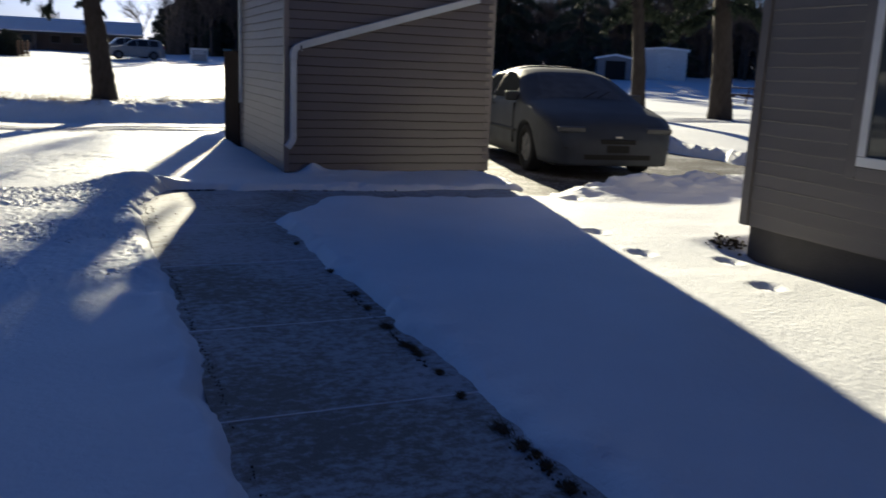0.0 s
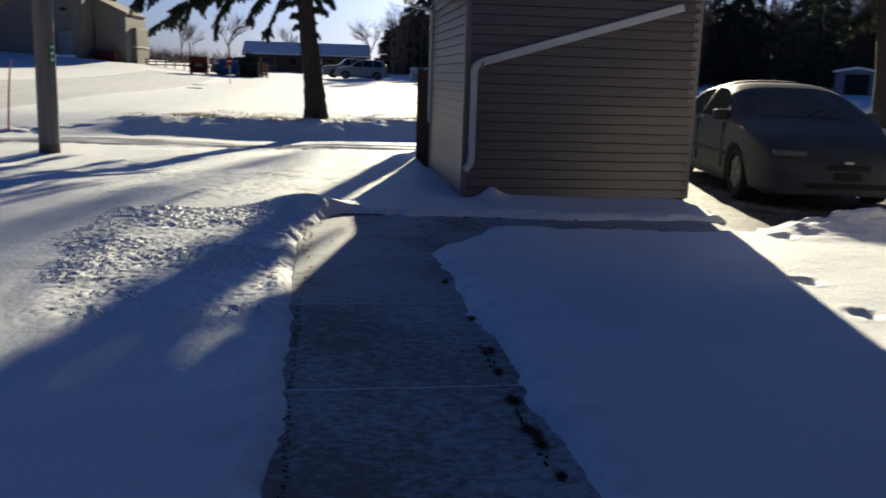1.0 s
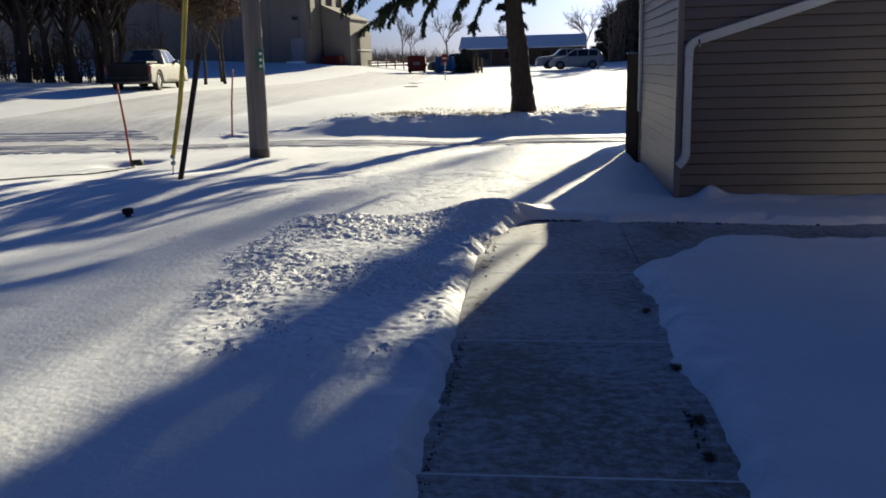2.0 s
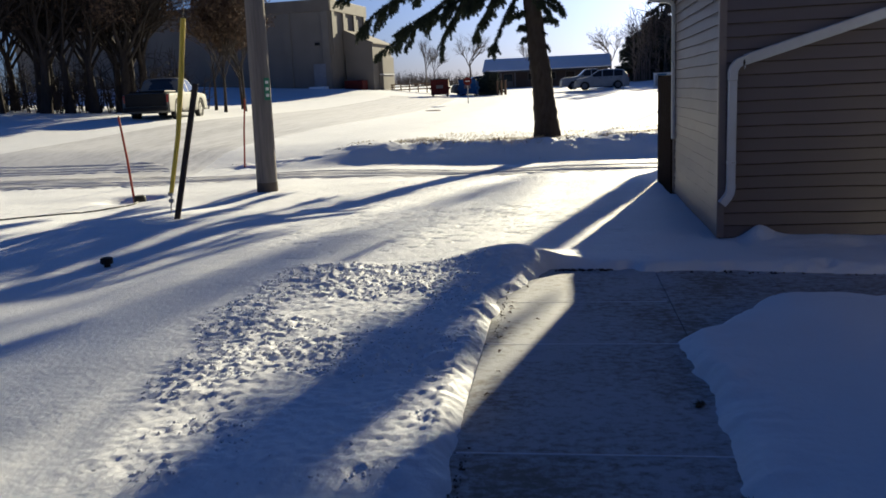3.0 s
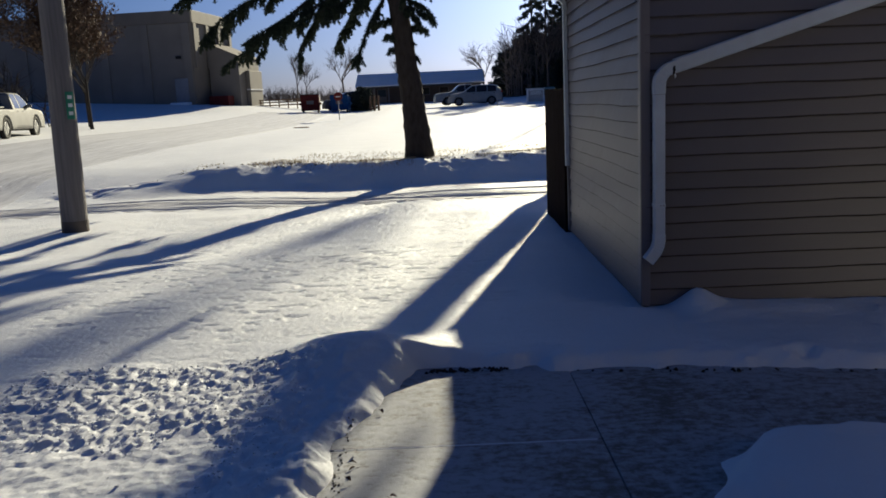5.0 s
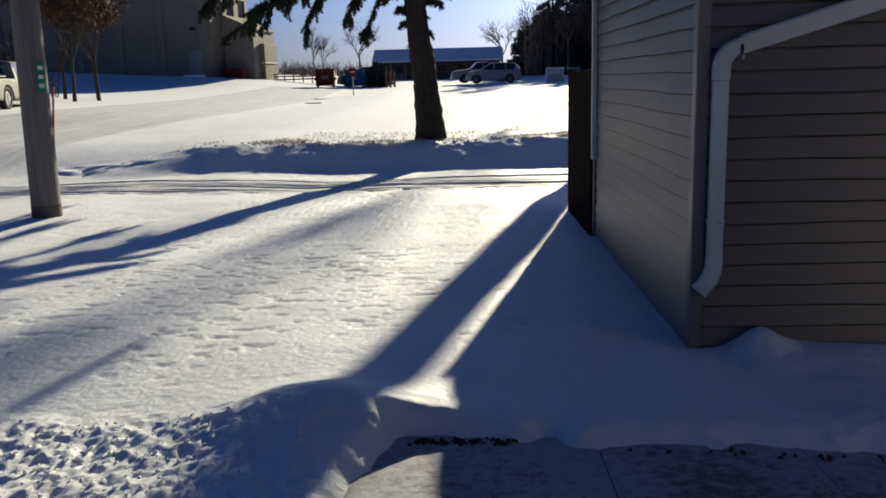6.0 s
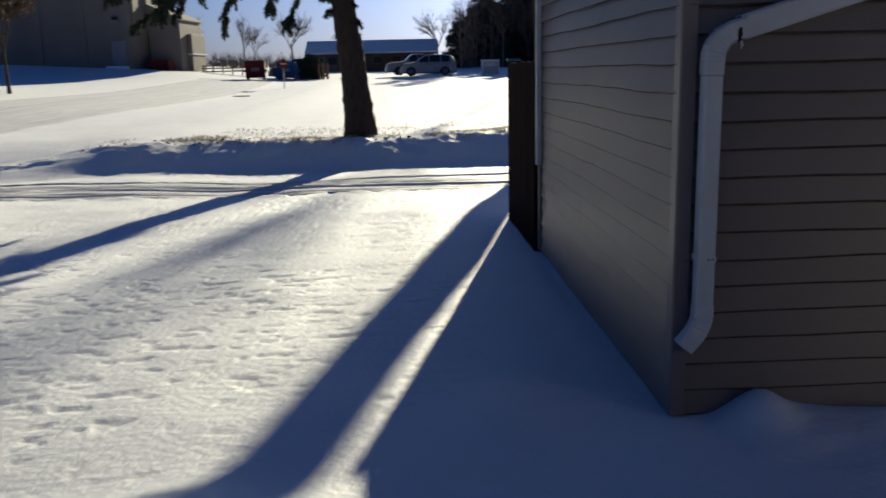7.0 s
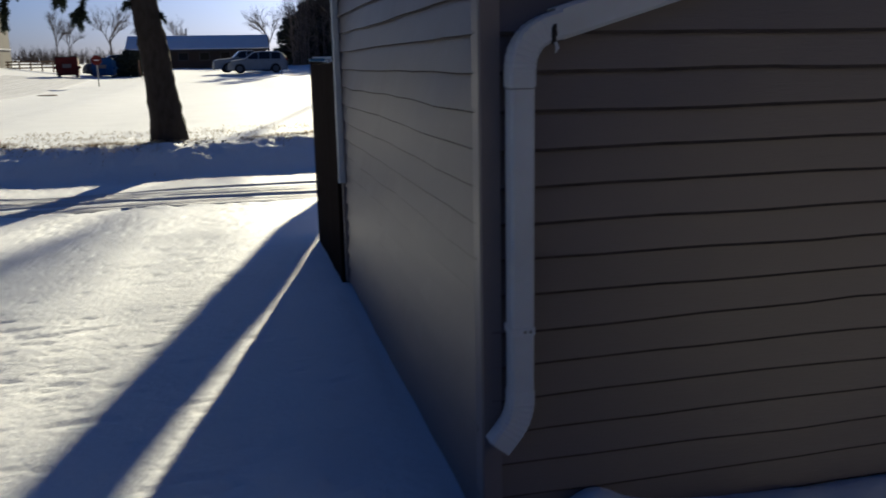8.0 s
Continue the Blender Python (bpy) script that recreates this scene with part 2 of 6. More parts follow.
DARK_BARK = material("dark_bark", (0.058, 0.049, 0.045), 0.95, spots=(0.030, 0.026, 0.023), scale=9, bump=0.8, bump_scale=40, stretch=(1, 1, 0.3))
# brush colour lightened to carry the glare haze over the far wood
HAZED_BRUSH = material("hazed_brush", (0.20, 0.165, 0.135), 0.95, scale=3)
BARE_BARK = material("bare_bark", (0.16, 0.13, 0.105), 0.95, spots=(0.08, 0.066, 0.054), scale=9, bump=0.8, bump_scale=40, stretch=(1, 1, 0.3))
NEEDLE = material("spruce_needles", (0.062, 0.078, 0.046), 0.8, spots=(0.034, 0.044, 0.028), scale=3)
NEEDLE_DARK = material("conifer_needles", (0.092, 0.102, 0.074), 0.85, spots=(0.055, 0.063, 0.046), scale=2)
POLE_WOOD = material("weathered_pole", (0.200, 0.188, 0.190), 0.85, spots=(0.125, 0.116, 0.116), scale=7, bump=0.9, bump_scale=30, stretch=(5, 5, 0.25))
POLE_BUTT = material("pole_butt", (0.115, 0.10, 0.09), 0.9, scale=8, bump=0.7)
YELLOW = material("yellow_plastic", (0.62, 0.48, 0.035), 0.45, scale=5)
BLACK_POST = material("blackened_post", (0.055, 0.046, 0.040), 0.8, scale=8, bump=0.5)
RED_STAKE = material("red_stake", (0.27, 0.040, 0.025), 0.55, scale=6)
BLACK = material("black_plastic", (0.02, 0.02, 0.021), 0.6)
STEEL = material("dull_steel", (0.35, 0.35, 0.36), 0.45, metal=0.8)
GREEN_PLATE = material("green_plate", (0.05, 0.20, 0.13), 0.5)
WHITE_PAINT = material("white_paint", (0.78, 0.79, 0.80), 0.5)
RED_PAINT = material("red_paint", (0.125, 0.020, 0.017), 0.7, spots=(0.06, 0.012, 0.010), scale=3)
BLUE_PAINT = material("blue_paint", (0.026, 0.09, 0.25), 0.5, spots=(0.018, 0.06, 0.16))
TAN_WALL = material("tan_metal_wall", (0.22, 0.20, 0.172), 0.7, scale=0.5, bump=0.2, bump_scale=12)
TAN_DARK = material("brown_band", (0.19, 0.17, 0.145), 0.7, scale=0.8)
BROWN_WALL = material("brown_wall", (0.11, 0.082, 0.062), 0.8, scale=1.2, bump=0.3, bump_scale=15)
DARK_GLASS = glass_material("dark_glass", (0.02, 0.022, 0.025))
PANE = glass_material("window_pane", (0.03, 0.035, 0.035), 0.03)
CAR_DARK = material("frosted_dark_paint", (0.062, 0.069, 0.084), 0.6, spots=(0.040, 0.045, 0.056), scale=3, bump=0.06, shine=0.22)
FROST = material("frosted_glass", (0.105, 0.116, 0.140), 0.8, spots=(0.065, 0.073, 0.090), scale=6)
CAR_WHITE = material("white_car_paint", (0.30, 0.31, 0.32), 0.45, scale=2)
CAR_SILVER = material("pale_car_paint", (0.20, 0.197, 0.183), 0.65, scale=2)
RUBBER = material("tyre_rubber", (0.025, 0.025, 0.026), 0.85, bump=0.3)
RIM = material("alloy_rim", (0.16, 0.16, 0.165), 0.5, metal=0.4)
LAMP_GLASS = material("headlamp_lens", (0.075, 0.08, 0.09), 0.5, shine=0.3)
DIM_GLASS = material("dim_side_glass", (0.030, 0.033, 0.040), 0.9, shine=0.0)
GREY_DOOR = material("grey_blue_door", (0.26, 0.27, 0.30), 0.6, scale=2)
TAIL = glass_material("tail_lamp", (0.30, 0.02, 0.015), 0.2)
DRY_GRASS = material("dry_grass", (0.56, 0.47, 0.28), 0.9, spots=(0.32, 0.25, 0.14), scale=5)
DEAD_LEAF = material("dead_leaf", (0.15, 0.095, 0.06), 0.85, scale=20)
RUST_LEAF = material("rust_leaves", (0.145, 0.098, 0.064), 0.85, spots=(0.08, 0.056, 0.04), scale=4)
# table wood with its backlit shade put into the colour
BACKLIT_WOOD = material("backlit_table_wood", (0.070, 0.046, 0.030), 0.9, bump=0.4, shine=0.05)
TABLE_WOOD = material("table_wood", (0.20, 0.13, 0.08), 0.8, bump=0.4)


# ---- the lie of the land ----
WALK_X0, WALK_X1, WALK_END, LEG_Y0, LEG_Y1, WALK_Z = -1.63, -0.69, -0.90, -1.92, -0.90, -0.08


def land(x, y):
    """Height of the snow without the fine relief."""
    x, y = np.asarray(x, float), np.asarray(y, float)
    by_wall = -0.02 - (0.26 - 0.16 * step(x, 0.5, 3.0)) * step(y, 3.5, 9.5)
    open_yard = -0.04 - 0.16 * step(y, 0.0, 5.0) - 0.12 * step(y, 5.5, 10.5) - 0.05 * step(-x, 6.0, 9.0)
    open_yard = open_yard - 0.08 * step(-x, 3.0, 5.5) * (1 - step(y, -0.5, 2.0)) * step(y, -6.0, -1.0)
    open_yard = open_yard + 0.07 * step(-x, 3.0, 5.5) * step(y, 5.5, 8.5)
    open_yard = open_yard + 0.05 * np.exp(-(((x + 5.96) ** 2 + (y - 5.78) ** 2) / 0.8))
    side = step(-x, -0.5, 3.0)
    yard = by_wall * (1 - side) + open_yard * side
    yard = yard + 0.22 * step(x, 4.0, 13.0) * step(y, 0, 8)
    toe = 11.0 - 0.9 * step(-x, 4.0, 7.5)
    bank = 0.40 * step(y, toe, toe + 1.65) * step(x, -8.2, -5.2) + 0.02 * step(y, 10.5, 13.0)
    bank = bank + 0.30 * step(y, 10.2, 15.0) * (1 - step(x, -8.2, -5.2))
    bank = bank * (1 - step(x, 9.0, 16.0))
    field = 0.004 * np.clip(y - 13, 0, 150) + 0.012 * np.clip(y - 40, 0, 75)
    left = 0.055 * np.clip(-x - 6, 0, 34) * step(y, 10, 26)
    right = 0.026 * np.clip(x - 7, 0, 34) * step(y, 24, 52)
    rise = 0.45 * step(y, 60, 69) * step(-x, 12, 22) * (1 - step(y, 84, 110))
    rise = rise - 0.45 * step(y, 38, 46) * (1 - step(y, 58, 69)) * step(-x, 17, 26)
    return yard + bank + field + left + right + rise


def walk_gap(x, y):
    """How far inside the shovelled walk a point lies (metres, negative outside)."""
    jitter = 0.026 * fbm(x, y, 0.45, 3, 5) + 0.013 * fbm(x, y, 0.10, 3, 9)
    jitter = jitter + 0.05 * fbm(x, y, 0.28, 3, 6) * step(x, -0.9, -0.75) * step(y, -4.2, -3.4)
    near_x = WALK_X0 + 0.34 * np.clip(y + 1.85, 0, 0.9)
    leg_far = LEG_Y1 - 0.06 - 0.13 * np.clip(x + 1.3, 0, 2.4)
    main = np.minimum(np.minimum(x - near_x, WALK_X1 - x), leg_far - y)
    leg = np.minimum(np.minimum(y - LEG_Y0, leg_far - y), np.minimum(x - near_x, 3.4 - x))
    corner = np.minimum(-(x + 0.69) * 0.776 + (y + 2.75) * 0.63, np.minimum(leg_far - y, x - near_x))
    return np.maximum(np.maximum(main, leg), corner) + jitter


def drive_gap(x, y):
    j = 0.10 * fbm(x, y, 0.8, 3, 21)
    return np.minimum(np.minimum(x - 2.62, 7.6 - x), np.minimum(y + 1.55, 8.0 - y)) + j


FOOTPRINTS = ((2.12, -5.08), (1.80, -5.80), (1.62, -4.72), (1.72, -3.95), (2.42, -2.42), (2.30, -2.05),
              (2.45, -5.45), (2.52, -5.75))


def snow_height(x, y):
    z = land(x, y)
    near = 1 - step(np.hypot(x + 1, y + 1), 14, 26)
    z = z + near * (0.018 * fbm(x, y, 1.7, 3, 2) + 0.0014 * fbm(x * 1.0, y * 2.0, 0.28, 3, 3))
    # wind crust in the open yard
    chip = fbm(x, y * 2.0, 0.11, 2, 31) + 0.30 * fbm(x, y, 1.1, 2, 32)
    z = z - 0.0085 * near * step(chip, 0.64, 0.84) * step(-x, -0.2, 0.6) * step(y, -1.2, 0.2)
    # snow banked along the walk
    gap = walk_gap(x, y)
    beside = np.exp(-np.clip(-gap, 0, 9) / 0.40)
    z = z + np.where(x < -1.1, 0.018 * beside, 0.010 * beside) * (y < 0.5)
    z = z + 0.14 * np.exp(-(((x + 1.70) / 0.42) ** 2 + ((y + 0.80) / 0.32) ** 2))
    z = z + 0.07 * np.exp(-(((x - 0.10) / 0.45) ** 2 + ((y + 2.45) / 0.40) ** 2))
    # uneven, crumbly rims where the shovel passed
    rim = np.exp(-((gap + 0.16) / 0.16) ** 2)
    z = z + rim * (0.010 * fbm(x, y, 0.14, 3, 47, 0.6) + 0.010 * fbm(x, y, 0.5, 2, 48))
    # thrown and trampled snow beside the walk
    edge_x = -3.45 + 0.40 * step(-y, 2.2, 4.2) + 0.12 * fbm(x, y, 0.6, 2, 43)
    rough = step(x, edge_x - 0.25, edge_x + 0.15) * (1 - step(x, -1.74, -1.58)) * (1 - step(y, -0.95, -0.6)) * step(y, -5.0, -4.5)
    lumps = step(fbm(x, y, 0.5, 3, 41), -0.25, 0.25)
    z = z + rough * ((0.5 + 0.5 * lumps) * (0.0105 * fbm(x, y, 0.038, 2, 44, 0.7) + 0.006 * fbm(x, y, 0.16, 2, 46)) + 0.011 * fbm(x, y, 0.42, 2, 49) + 0.012)
    # snow slid off the garage roof against its front wall
    z = z + 0.105 * np.exp(-(((x - 0.33) / 0.12) ** 2 + ((y + 0.10) / 0.15) ** 2)) + (0.014 * fbm(x, y, 0.3, 3, 58) + 0.005 * fbm(x, y, 0.09, 2, 59)) * np.exp(-((y + 0.3) / 0.35) ** 2) * step(x, 0.0, 0.3) * (1 - step(x, 2.3, 2.6)) + 0.03 * np.exp(-((y + 0.12) / 0.25) ** 2) * step(x, 0.2, 0.6) * (1 - step(x, 2.3, 2.6))
    # melted gap along the garage walls
    z = z - 0.008 * np.exp(-((x + 0.0) / 0.05) ** 2) * step(y, -0.05, 0.05) * (1 - step(y, 2.7, 3.0))
    z = z - 0.035 * np.exp(-((y + 0.02) / 0.07) ** 2) * step(x, 0.5, 0.8) * (1 - step(x, 2.5, 2.6))
    # bank between the house and the driveway
    ridge = np.exp(-((y + 1.95 + 0.12 * fbm(x, y, 0.9, 2, 52)) / 0.48) ** 2) * step(x, 2.25, 3.1)
    z = z + ridge * (0.145 + 0.05 * fbm(x, y, 0.6, 2, 51, 0.5) + 0.045 * fbm(x, y, 0.17, 3, 55, 0.6))
    ridge2 = np.exp(-((x - 7.5) / 0.6) ** 2) * step(y, -2.2, -0.6) * (1 - step(y, 7, 9))
    z = z + ridge2 * (0.16 + 0.07 * fbm(x, y, 0.9, 2, 53) + 0.05 * fbm(x, y, 0.3, 3, 54))
    for fx, fy in FOOTPRINTS:
        d = ((x - fx) / 0.065) ** 2 + ((y - fy) / 0.095) ** 2
        z = z - 0.065 * np.exp(-d * d) + 0.006 * np.exp(-(d - 2.2) ** 2)
    for hx, hy, hr, hd in ((-8.28, 5.80, 0.42, 0.17), (-5.96, 5.78, 0.25, 0.008)):
        z = z - hd * np.exp(-(((x - hx) ** 2 + (y - hy) ** 2) / hr ** 2) ** 2)
    # hollow scoured along the house
    z = z - 0.13 * step(x, 2.15, 2.68) * (1 - step(y, -4.75, -4.3)) * (1 - step(x, 3.0, 3.3))
    # dug out where it was shovelled
    z = z * (1 - step(gap, -0.15, 0.03)) + (WALK_Z - 0.06) * step(gap, -0.15, 0.03)
    dg = step(drive_gap(x, y), -0.12, 0.05)
    z = z * (1 - dg) + (-0.19) * dg
    # tyre ruts of the lane
    ry = y - 9.05 - 0.10 * np.sin(x * 0.16)
    rut = step(-np.abs(ry), -1.25, -0.95)
    z = z - rut * 0.012 + rut * 0.014 * fbm(x * 0.03, y, 0.10, 3, 61)
    # ploughed crumbs along the lane's near edge
    edge = np.exp(-((y - 7.92 - 0.08 * fbm(x, x * 0.3, 1.3, 2, 63)) / 0.09) ** 2) * step(-x, -1.5, 1.0)
    z = z + edge * (0.015 + 0.022 * fbm(x, y, 0.20, 3, 64))
    # the lumpy, tufty crest of the bank
    crest = np.exp(-((y - 12.4) / 0.75) ** 2) * step(x, -8, -5.5)
    z = z + crest * (0.030 * fbm(x, y, 0.42, 3, 71, 0.6) + 0.025 * fbm(x, y, 1.5, 2, 72))
    heap = np.exp(-((y - 11.6) / 0.55) ** 2) * step(x, -9.2, -8.6) * (1 - step(x, -7.2, -6.4))
    z = z + heap * 0.05 * fbm(x, y, 0.35, 3, 73, 0.6)
    return z


def axis_steps(zones):
    out = [zones[0][0]]
    for a, b, d in zones:
        n = max(1, int(round((b - a) / d)))
        out += list(np.linspace(a, b, n + 1)[1:])
    return np.array(out)


def graded(start, end, first, ratio=1.25):
    out, d, p = [], first, start
    sign = 1 if end > start else -1
    while abs(end - p) > d:
        p += sign * d
        out.append(p)
        d *= ratio
    return out + [end]


gx = np.array(sorted(graded(-12, -900, 0.5) + list(axis_steps([(-12, -5.5, 0.13), (-5.5, -4.0, 0.06), (-4.0, -1.6, 0.0145), (-1.6, 0.6, 0.03), (0.6, 3.4, 0.045), (3.4, 9, 0.07)])) + graded(9, 900, 0.4)))
gy = np.array(sorted(graded(-12, -400, 0.8) + list(axis_steps([(-12, -7.5, 0.10), (-7.5, -4.5, 0.04), (-4.5, -0.6, 0.0155), (-0.6, 3.2, 0.025), (3.2, 5.0, 0.035), (5, 14, 0.075), (14, 22, 0.3)])) + graded(22, 2600, 0.5, 1.13)))
GX, GY = np.meshgrid(gx, gy)
GZ = snow_height(GX, GY)
gi = np.arange(len(gx) - 1)[None] + np.arange(len(gy) - 1)[:, None] * len(gx)
gf = np.stack((gi, gi + 1, gi + 1 + len(gx), gi + len(gx)), -1).reshape(-1, 4)
ground = mesh_part("ground", fast_mesh("ground", np.stack((GX, GY, GZ), -1).reshape(-1, 3), gf, True), SNOW)
tagged(ground, "deep wind-crusted white snow over yard and field", "snow", kind="structure")


def sheet(name, x0, x1, y0, y1, nx, ny, fz, mat):
    X, Y = np.meshgrid(np.linspace(x0, x1, nx), np.linspace(y0, y1, ny))
    Z = fz(X, Y)
    i = np.arange(nx - 1)[None] + np.arange(ny - 1)[:, None] * nx
    f = np.stack((i, i + 1, i + 1 + nx, i + nx), -1).reshape(-1, 4)
    return mesh_part(name, fast_mesh(name, np.stack((X, Y, Z), -1).reshape(-1, 3), f, True), mat)


# lane with tyre tracks, lying in its trough
road = sheet("road", -70, 45, 7.75, 13.0, 700, 260,
             lambda x, y: snow_height(x, y) + 0.006 - 0.05 * step(9.05 + 0.10 * np.sin(x * 0.16) - y, 1.0, 1.12)
             - 0.06 * step(y - 9.05 - 0.10 * np.sin(x * 0.16) - 2.5 * step(-x, 8.9, 11.5), 1.0, 1.12) + 0.012 * step(-x, 8.9, 11.5)
             + 0.017 * value_noise(x * 0.02, (y - 0.10 * np.sin(x * 0.16)) / 0.085, 3), ROAD_SNOW)
tagged(road, "snow-packed lane with parallel tyre tracks", "road", kind="structure")
driveway = sheet("driveway", 2.3, 8.2, -2.0, 8.6, 90, 140, lambda x, y: -0.10 + 0.004 * fbm(x, y, 0.3, 3, 81), DRIVE)
tagged(driveway, "wet dark driveway with thin patches of snow", "driveway", kind="structure")


# ---- sidewalk: concrete slabs with tooled joints under a film of snow ----
sidewalk = thing("sidewalk", "frost-dusted concrete slab sidewalk shovelled through snow", "sidewalk", kind="structure")


def slab(x0, x1, y0, y1):
    return part("slab", boxed(x0 + 0.002, x1 - 0.002, y0 + 0.002, y1 - 0.002, WALK_Z - 0.09,
                              WALK_Z + random.uniform(-0.003, 0.003), bevel=0.004), CONCRETE, sidewalk)


for ya, yb in ((-13.6, -12.4), (-12.4, -11.25), (-11.25, -10.1), (-10.1, -8.97), (-8.97, -7.85), (-7.85, -6.73), (-6.73, -5.6),
               (-5.6, -4.2), (-4.2, -2.8), (-2.8, -1.9), (-1.9, -0.88)):
    slab(-1.70, -0.60, ya, yb)
for xa, xb in ((-0.60, 0.15), (0.15, 1.25), (1.25, 2.35)):
    slab(xa, xb, -1.98, -0.82)
slab(-0.60, 0.15, -2.9, -1.98)
for yj in (-8.97, -7.85, -6.73, -5.6, -4.2, -2.8, -1.9):
    part("joint_snow", boxed(-1.68, -0.62, yj - 0.0045, yj + 0.0045, WALK_Z - 0.02, WALK_Z + 0.0015, bevel=0.001), SNOW, sidewalk, "snow packed in a joint")


# ---- lap siding ----
def siding_board(length, seed, course=0.1016, lip=0.0335):
    """One course of lap siding, 0..length along x, facing -y: proud at its lower edge, with a slight wave."""
    rng = random.Random(seed)
    n = max(4, int(length / 0.16))
    edge = 0.0075 if lip > 0.03 else 0.0035
    bm = bmesh.new()
    rows = []
    ph, amp = rng.uniform(0, 6), rng.uniform(0.0010, 0.0034)
    for i in range(n + 1):
        x = length * i / n
        w = amp * (math.sin(x * 3.1 + ph) + 0.5 * math.sin(x * 9.7 + 2 * ph)) + 0.0010 * rng.uniform(-1, 1)
        rows.append([bm.verts.new((x, yy + (w if k in (2, 3) else 0), zz + (w * 1.1 if k in (2, 3) else 0)))
                     for k, (yy, zz) in enumerate(((0, 0.014), (-0.0215, 0.012), (edge - lip, 0.003 - edge * 1.2), (-lip, 0.003), (-0.0145, course + 0.010), (0, course + 0.011)))])
    for a, b in zip(rows, rows[1:]):
        for k in range(5):
            # underside and lower lip of deep laps take the painted shade colour
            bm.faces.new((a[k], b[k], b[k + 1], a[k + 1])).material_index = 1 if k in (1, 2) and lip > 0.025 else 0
    bm.faces.new(rows[0])
    bm.faces.new(rows[-1][::-1])
    return bm


def clad(wall, origin, rz, length, z0, courses, mat, skip=None, seed=0, lip=0.0335):
    for i in range(courses):
        spans = [(0.0, length)]
        if skip:
            a, b, za, zb = skip
            if za < z0 + (i + 0.5) * 0.1016 < zb:
                spans = [(0.0, a), (b, length)]
        for a, b in spans:
            ob = part("siding_board", siding_board(b - a, seed + i, lip=lip), mat, wall)
            ob.data.materials.append(LAP_SHADE)
            ob.matrix_basis = pose(*origin, 0, 0, rz) @ pose(a, 0, z0 + i * 0.1016)


def corner_post(m, height, mat, parent, w=0.055):
    """An outside corner of vinyl: two flanges meeting at a rounded edge, corner at the origin, walls along +x and +y."""
    bm = bmesh.new()
    prism(bm, ((-0.030, -0.034), (-0.025, -0.040), (w, -0.040), (w, 0.0), (0.0, 0.0), (0.0, w), (-0.030, w)), "z", 0, height)
    ob = part("corner_trim", bm, mat, parent)
    ob.matrix_basis = m
    return ob


def bent_pipe(points, radius, bends=0.06, n=16, ribs=()):
    """Centre line with rounded bends."""
    pts = [Vector(p) for p in points]
    out = [pts[0]]
    for a, b, c in zip(pts, pts[1:], pts[2:]):
        d1, d2 = (a - b).normalized(), (c - b).normalized()
        p, q = b + d1 * bends, b + d2 * bends
        for i in range(7):
            t = i / 6
            out.append((1 - t) ** 2 * p + 2 * t * (1 - t) * b + t * t * q)
    return out + [pts[-1]]


def spout(points, hw, hd, ribbed=False):
    """A rectangular sheet-metal pipe with softened corners; ribbed: crimped across like an elbow."""
    pts = np.array([tuple(p) for p in points])
    seg = np.linalg.norm(np.diff(pts, axis=0), axis=1)
    s = np.concatenate(([0], np.cumsum(seg)))
    count = max(2, int(s[-1] / (0.0045 if ribbed else 0.05)))
    u = np.linspace(0, s[-1], count)
    c = np.stack([np.interp(u, s, pts[:, k]) for k in range(3)], -1)
    d = np.gradient(c, axis=0)
    d /= np.linalg.norm(d, axis=1)[:, None]
    out = np.array((0.0, -1.0, 0.0))
    side = np.cross(d, out)
    side /= np.linalg.norm(side, axis=1)[:, None]
    front = np.cross(side, d)
    k = 0.22
    shape = [(-1, -1 + k), (-1 + k, -1), (0, -1.0), (1 - k, -1), (1, -1 + k), (1, 1 - k), (1 - k, 1), (-1 + k, 1), (-1, 1 - k)]
    grow = np.ones(count)
    if ribbed:
        band = step(u / s[-1], 0.14, 0.2) * (1 - step(u / s[-1], 0.80, 0.86))
        grow += band * 0.028 * np.sin(u / 0.0165 * 2 * np.pi)
    bm = bmesh.new()
    loops = [[bm.verts.new(c[i] + side[i] * (a * hw * grow[i]) + front[i] * (b * hd * grow[i])) for a, b in shape] for i in range(count)]
    inner = [[bm.verts.new(c[i] + side[i] * (a * hw * 0.95) + front[i] * (b * hd * 0.95)) for a, b in shape] for i in (0, 1, count - 2, count - 1)]
    m = len(shape)
    for A, B in zip(loops, loops[1:]):
        for j in range(m):
            bm.faces.new((A[j], A[(j + 1) % m], B[(j + 1) % m], B[j]))
    for A, B in ((loops[0], inner[0]), (inner[0], inner[1]), (inner[2], inner[3]), (inner[3], loops[-1])):
        for j in range(m):
            bm.faces.new((A[j], A[(j + 1) % m], B[(j + 1) % m], B[j]))
    return bm


# ---- garage ----
GW, GD, EAVE = 2.54, 3.06, 2.42
PITCH = 0.52
garage = thing("garage", "small taupe vinyl-sided garage with white downspouts", "garage", pose(0.030, 0, 0, 0, 0, -0.75))
RIDGE = EAVE + GW / 2 * PITCH
gable = [(0, -0.16), (GW, -0.16), (GW, EAVE), (GW / 2, RIDGE), (0, EAVE)]
front = part("wall_front", prism(bmesh.new(), gable, "y", 0.0, 0.10), TRIM, garage)
back = part("wall_back", prism(bmesh.new(), gable, "y", GD - 0.10, GD), TRIM, garage)
left = part("wall_side", boxed(0.0, 0.10, 0.10, GD - 0.10, -0.16, EAVE), TRIM, garage)
right = part("wall_side", boxed(GW - 0.10, GW, 0.10, GD - 0.10, -0.16, EAVE), TRIM, garage)
part("base_flashing", boxed(-0.006, GW + 0.006, -0.008, GD, -0.16, -0.018), FOUNDATION, garage)
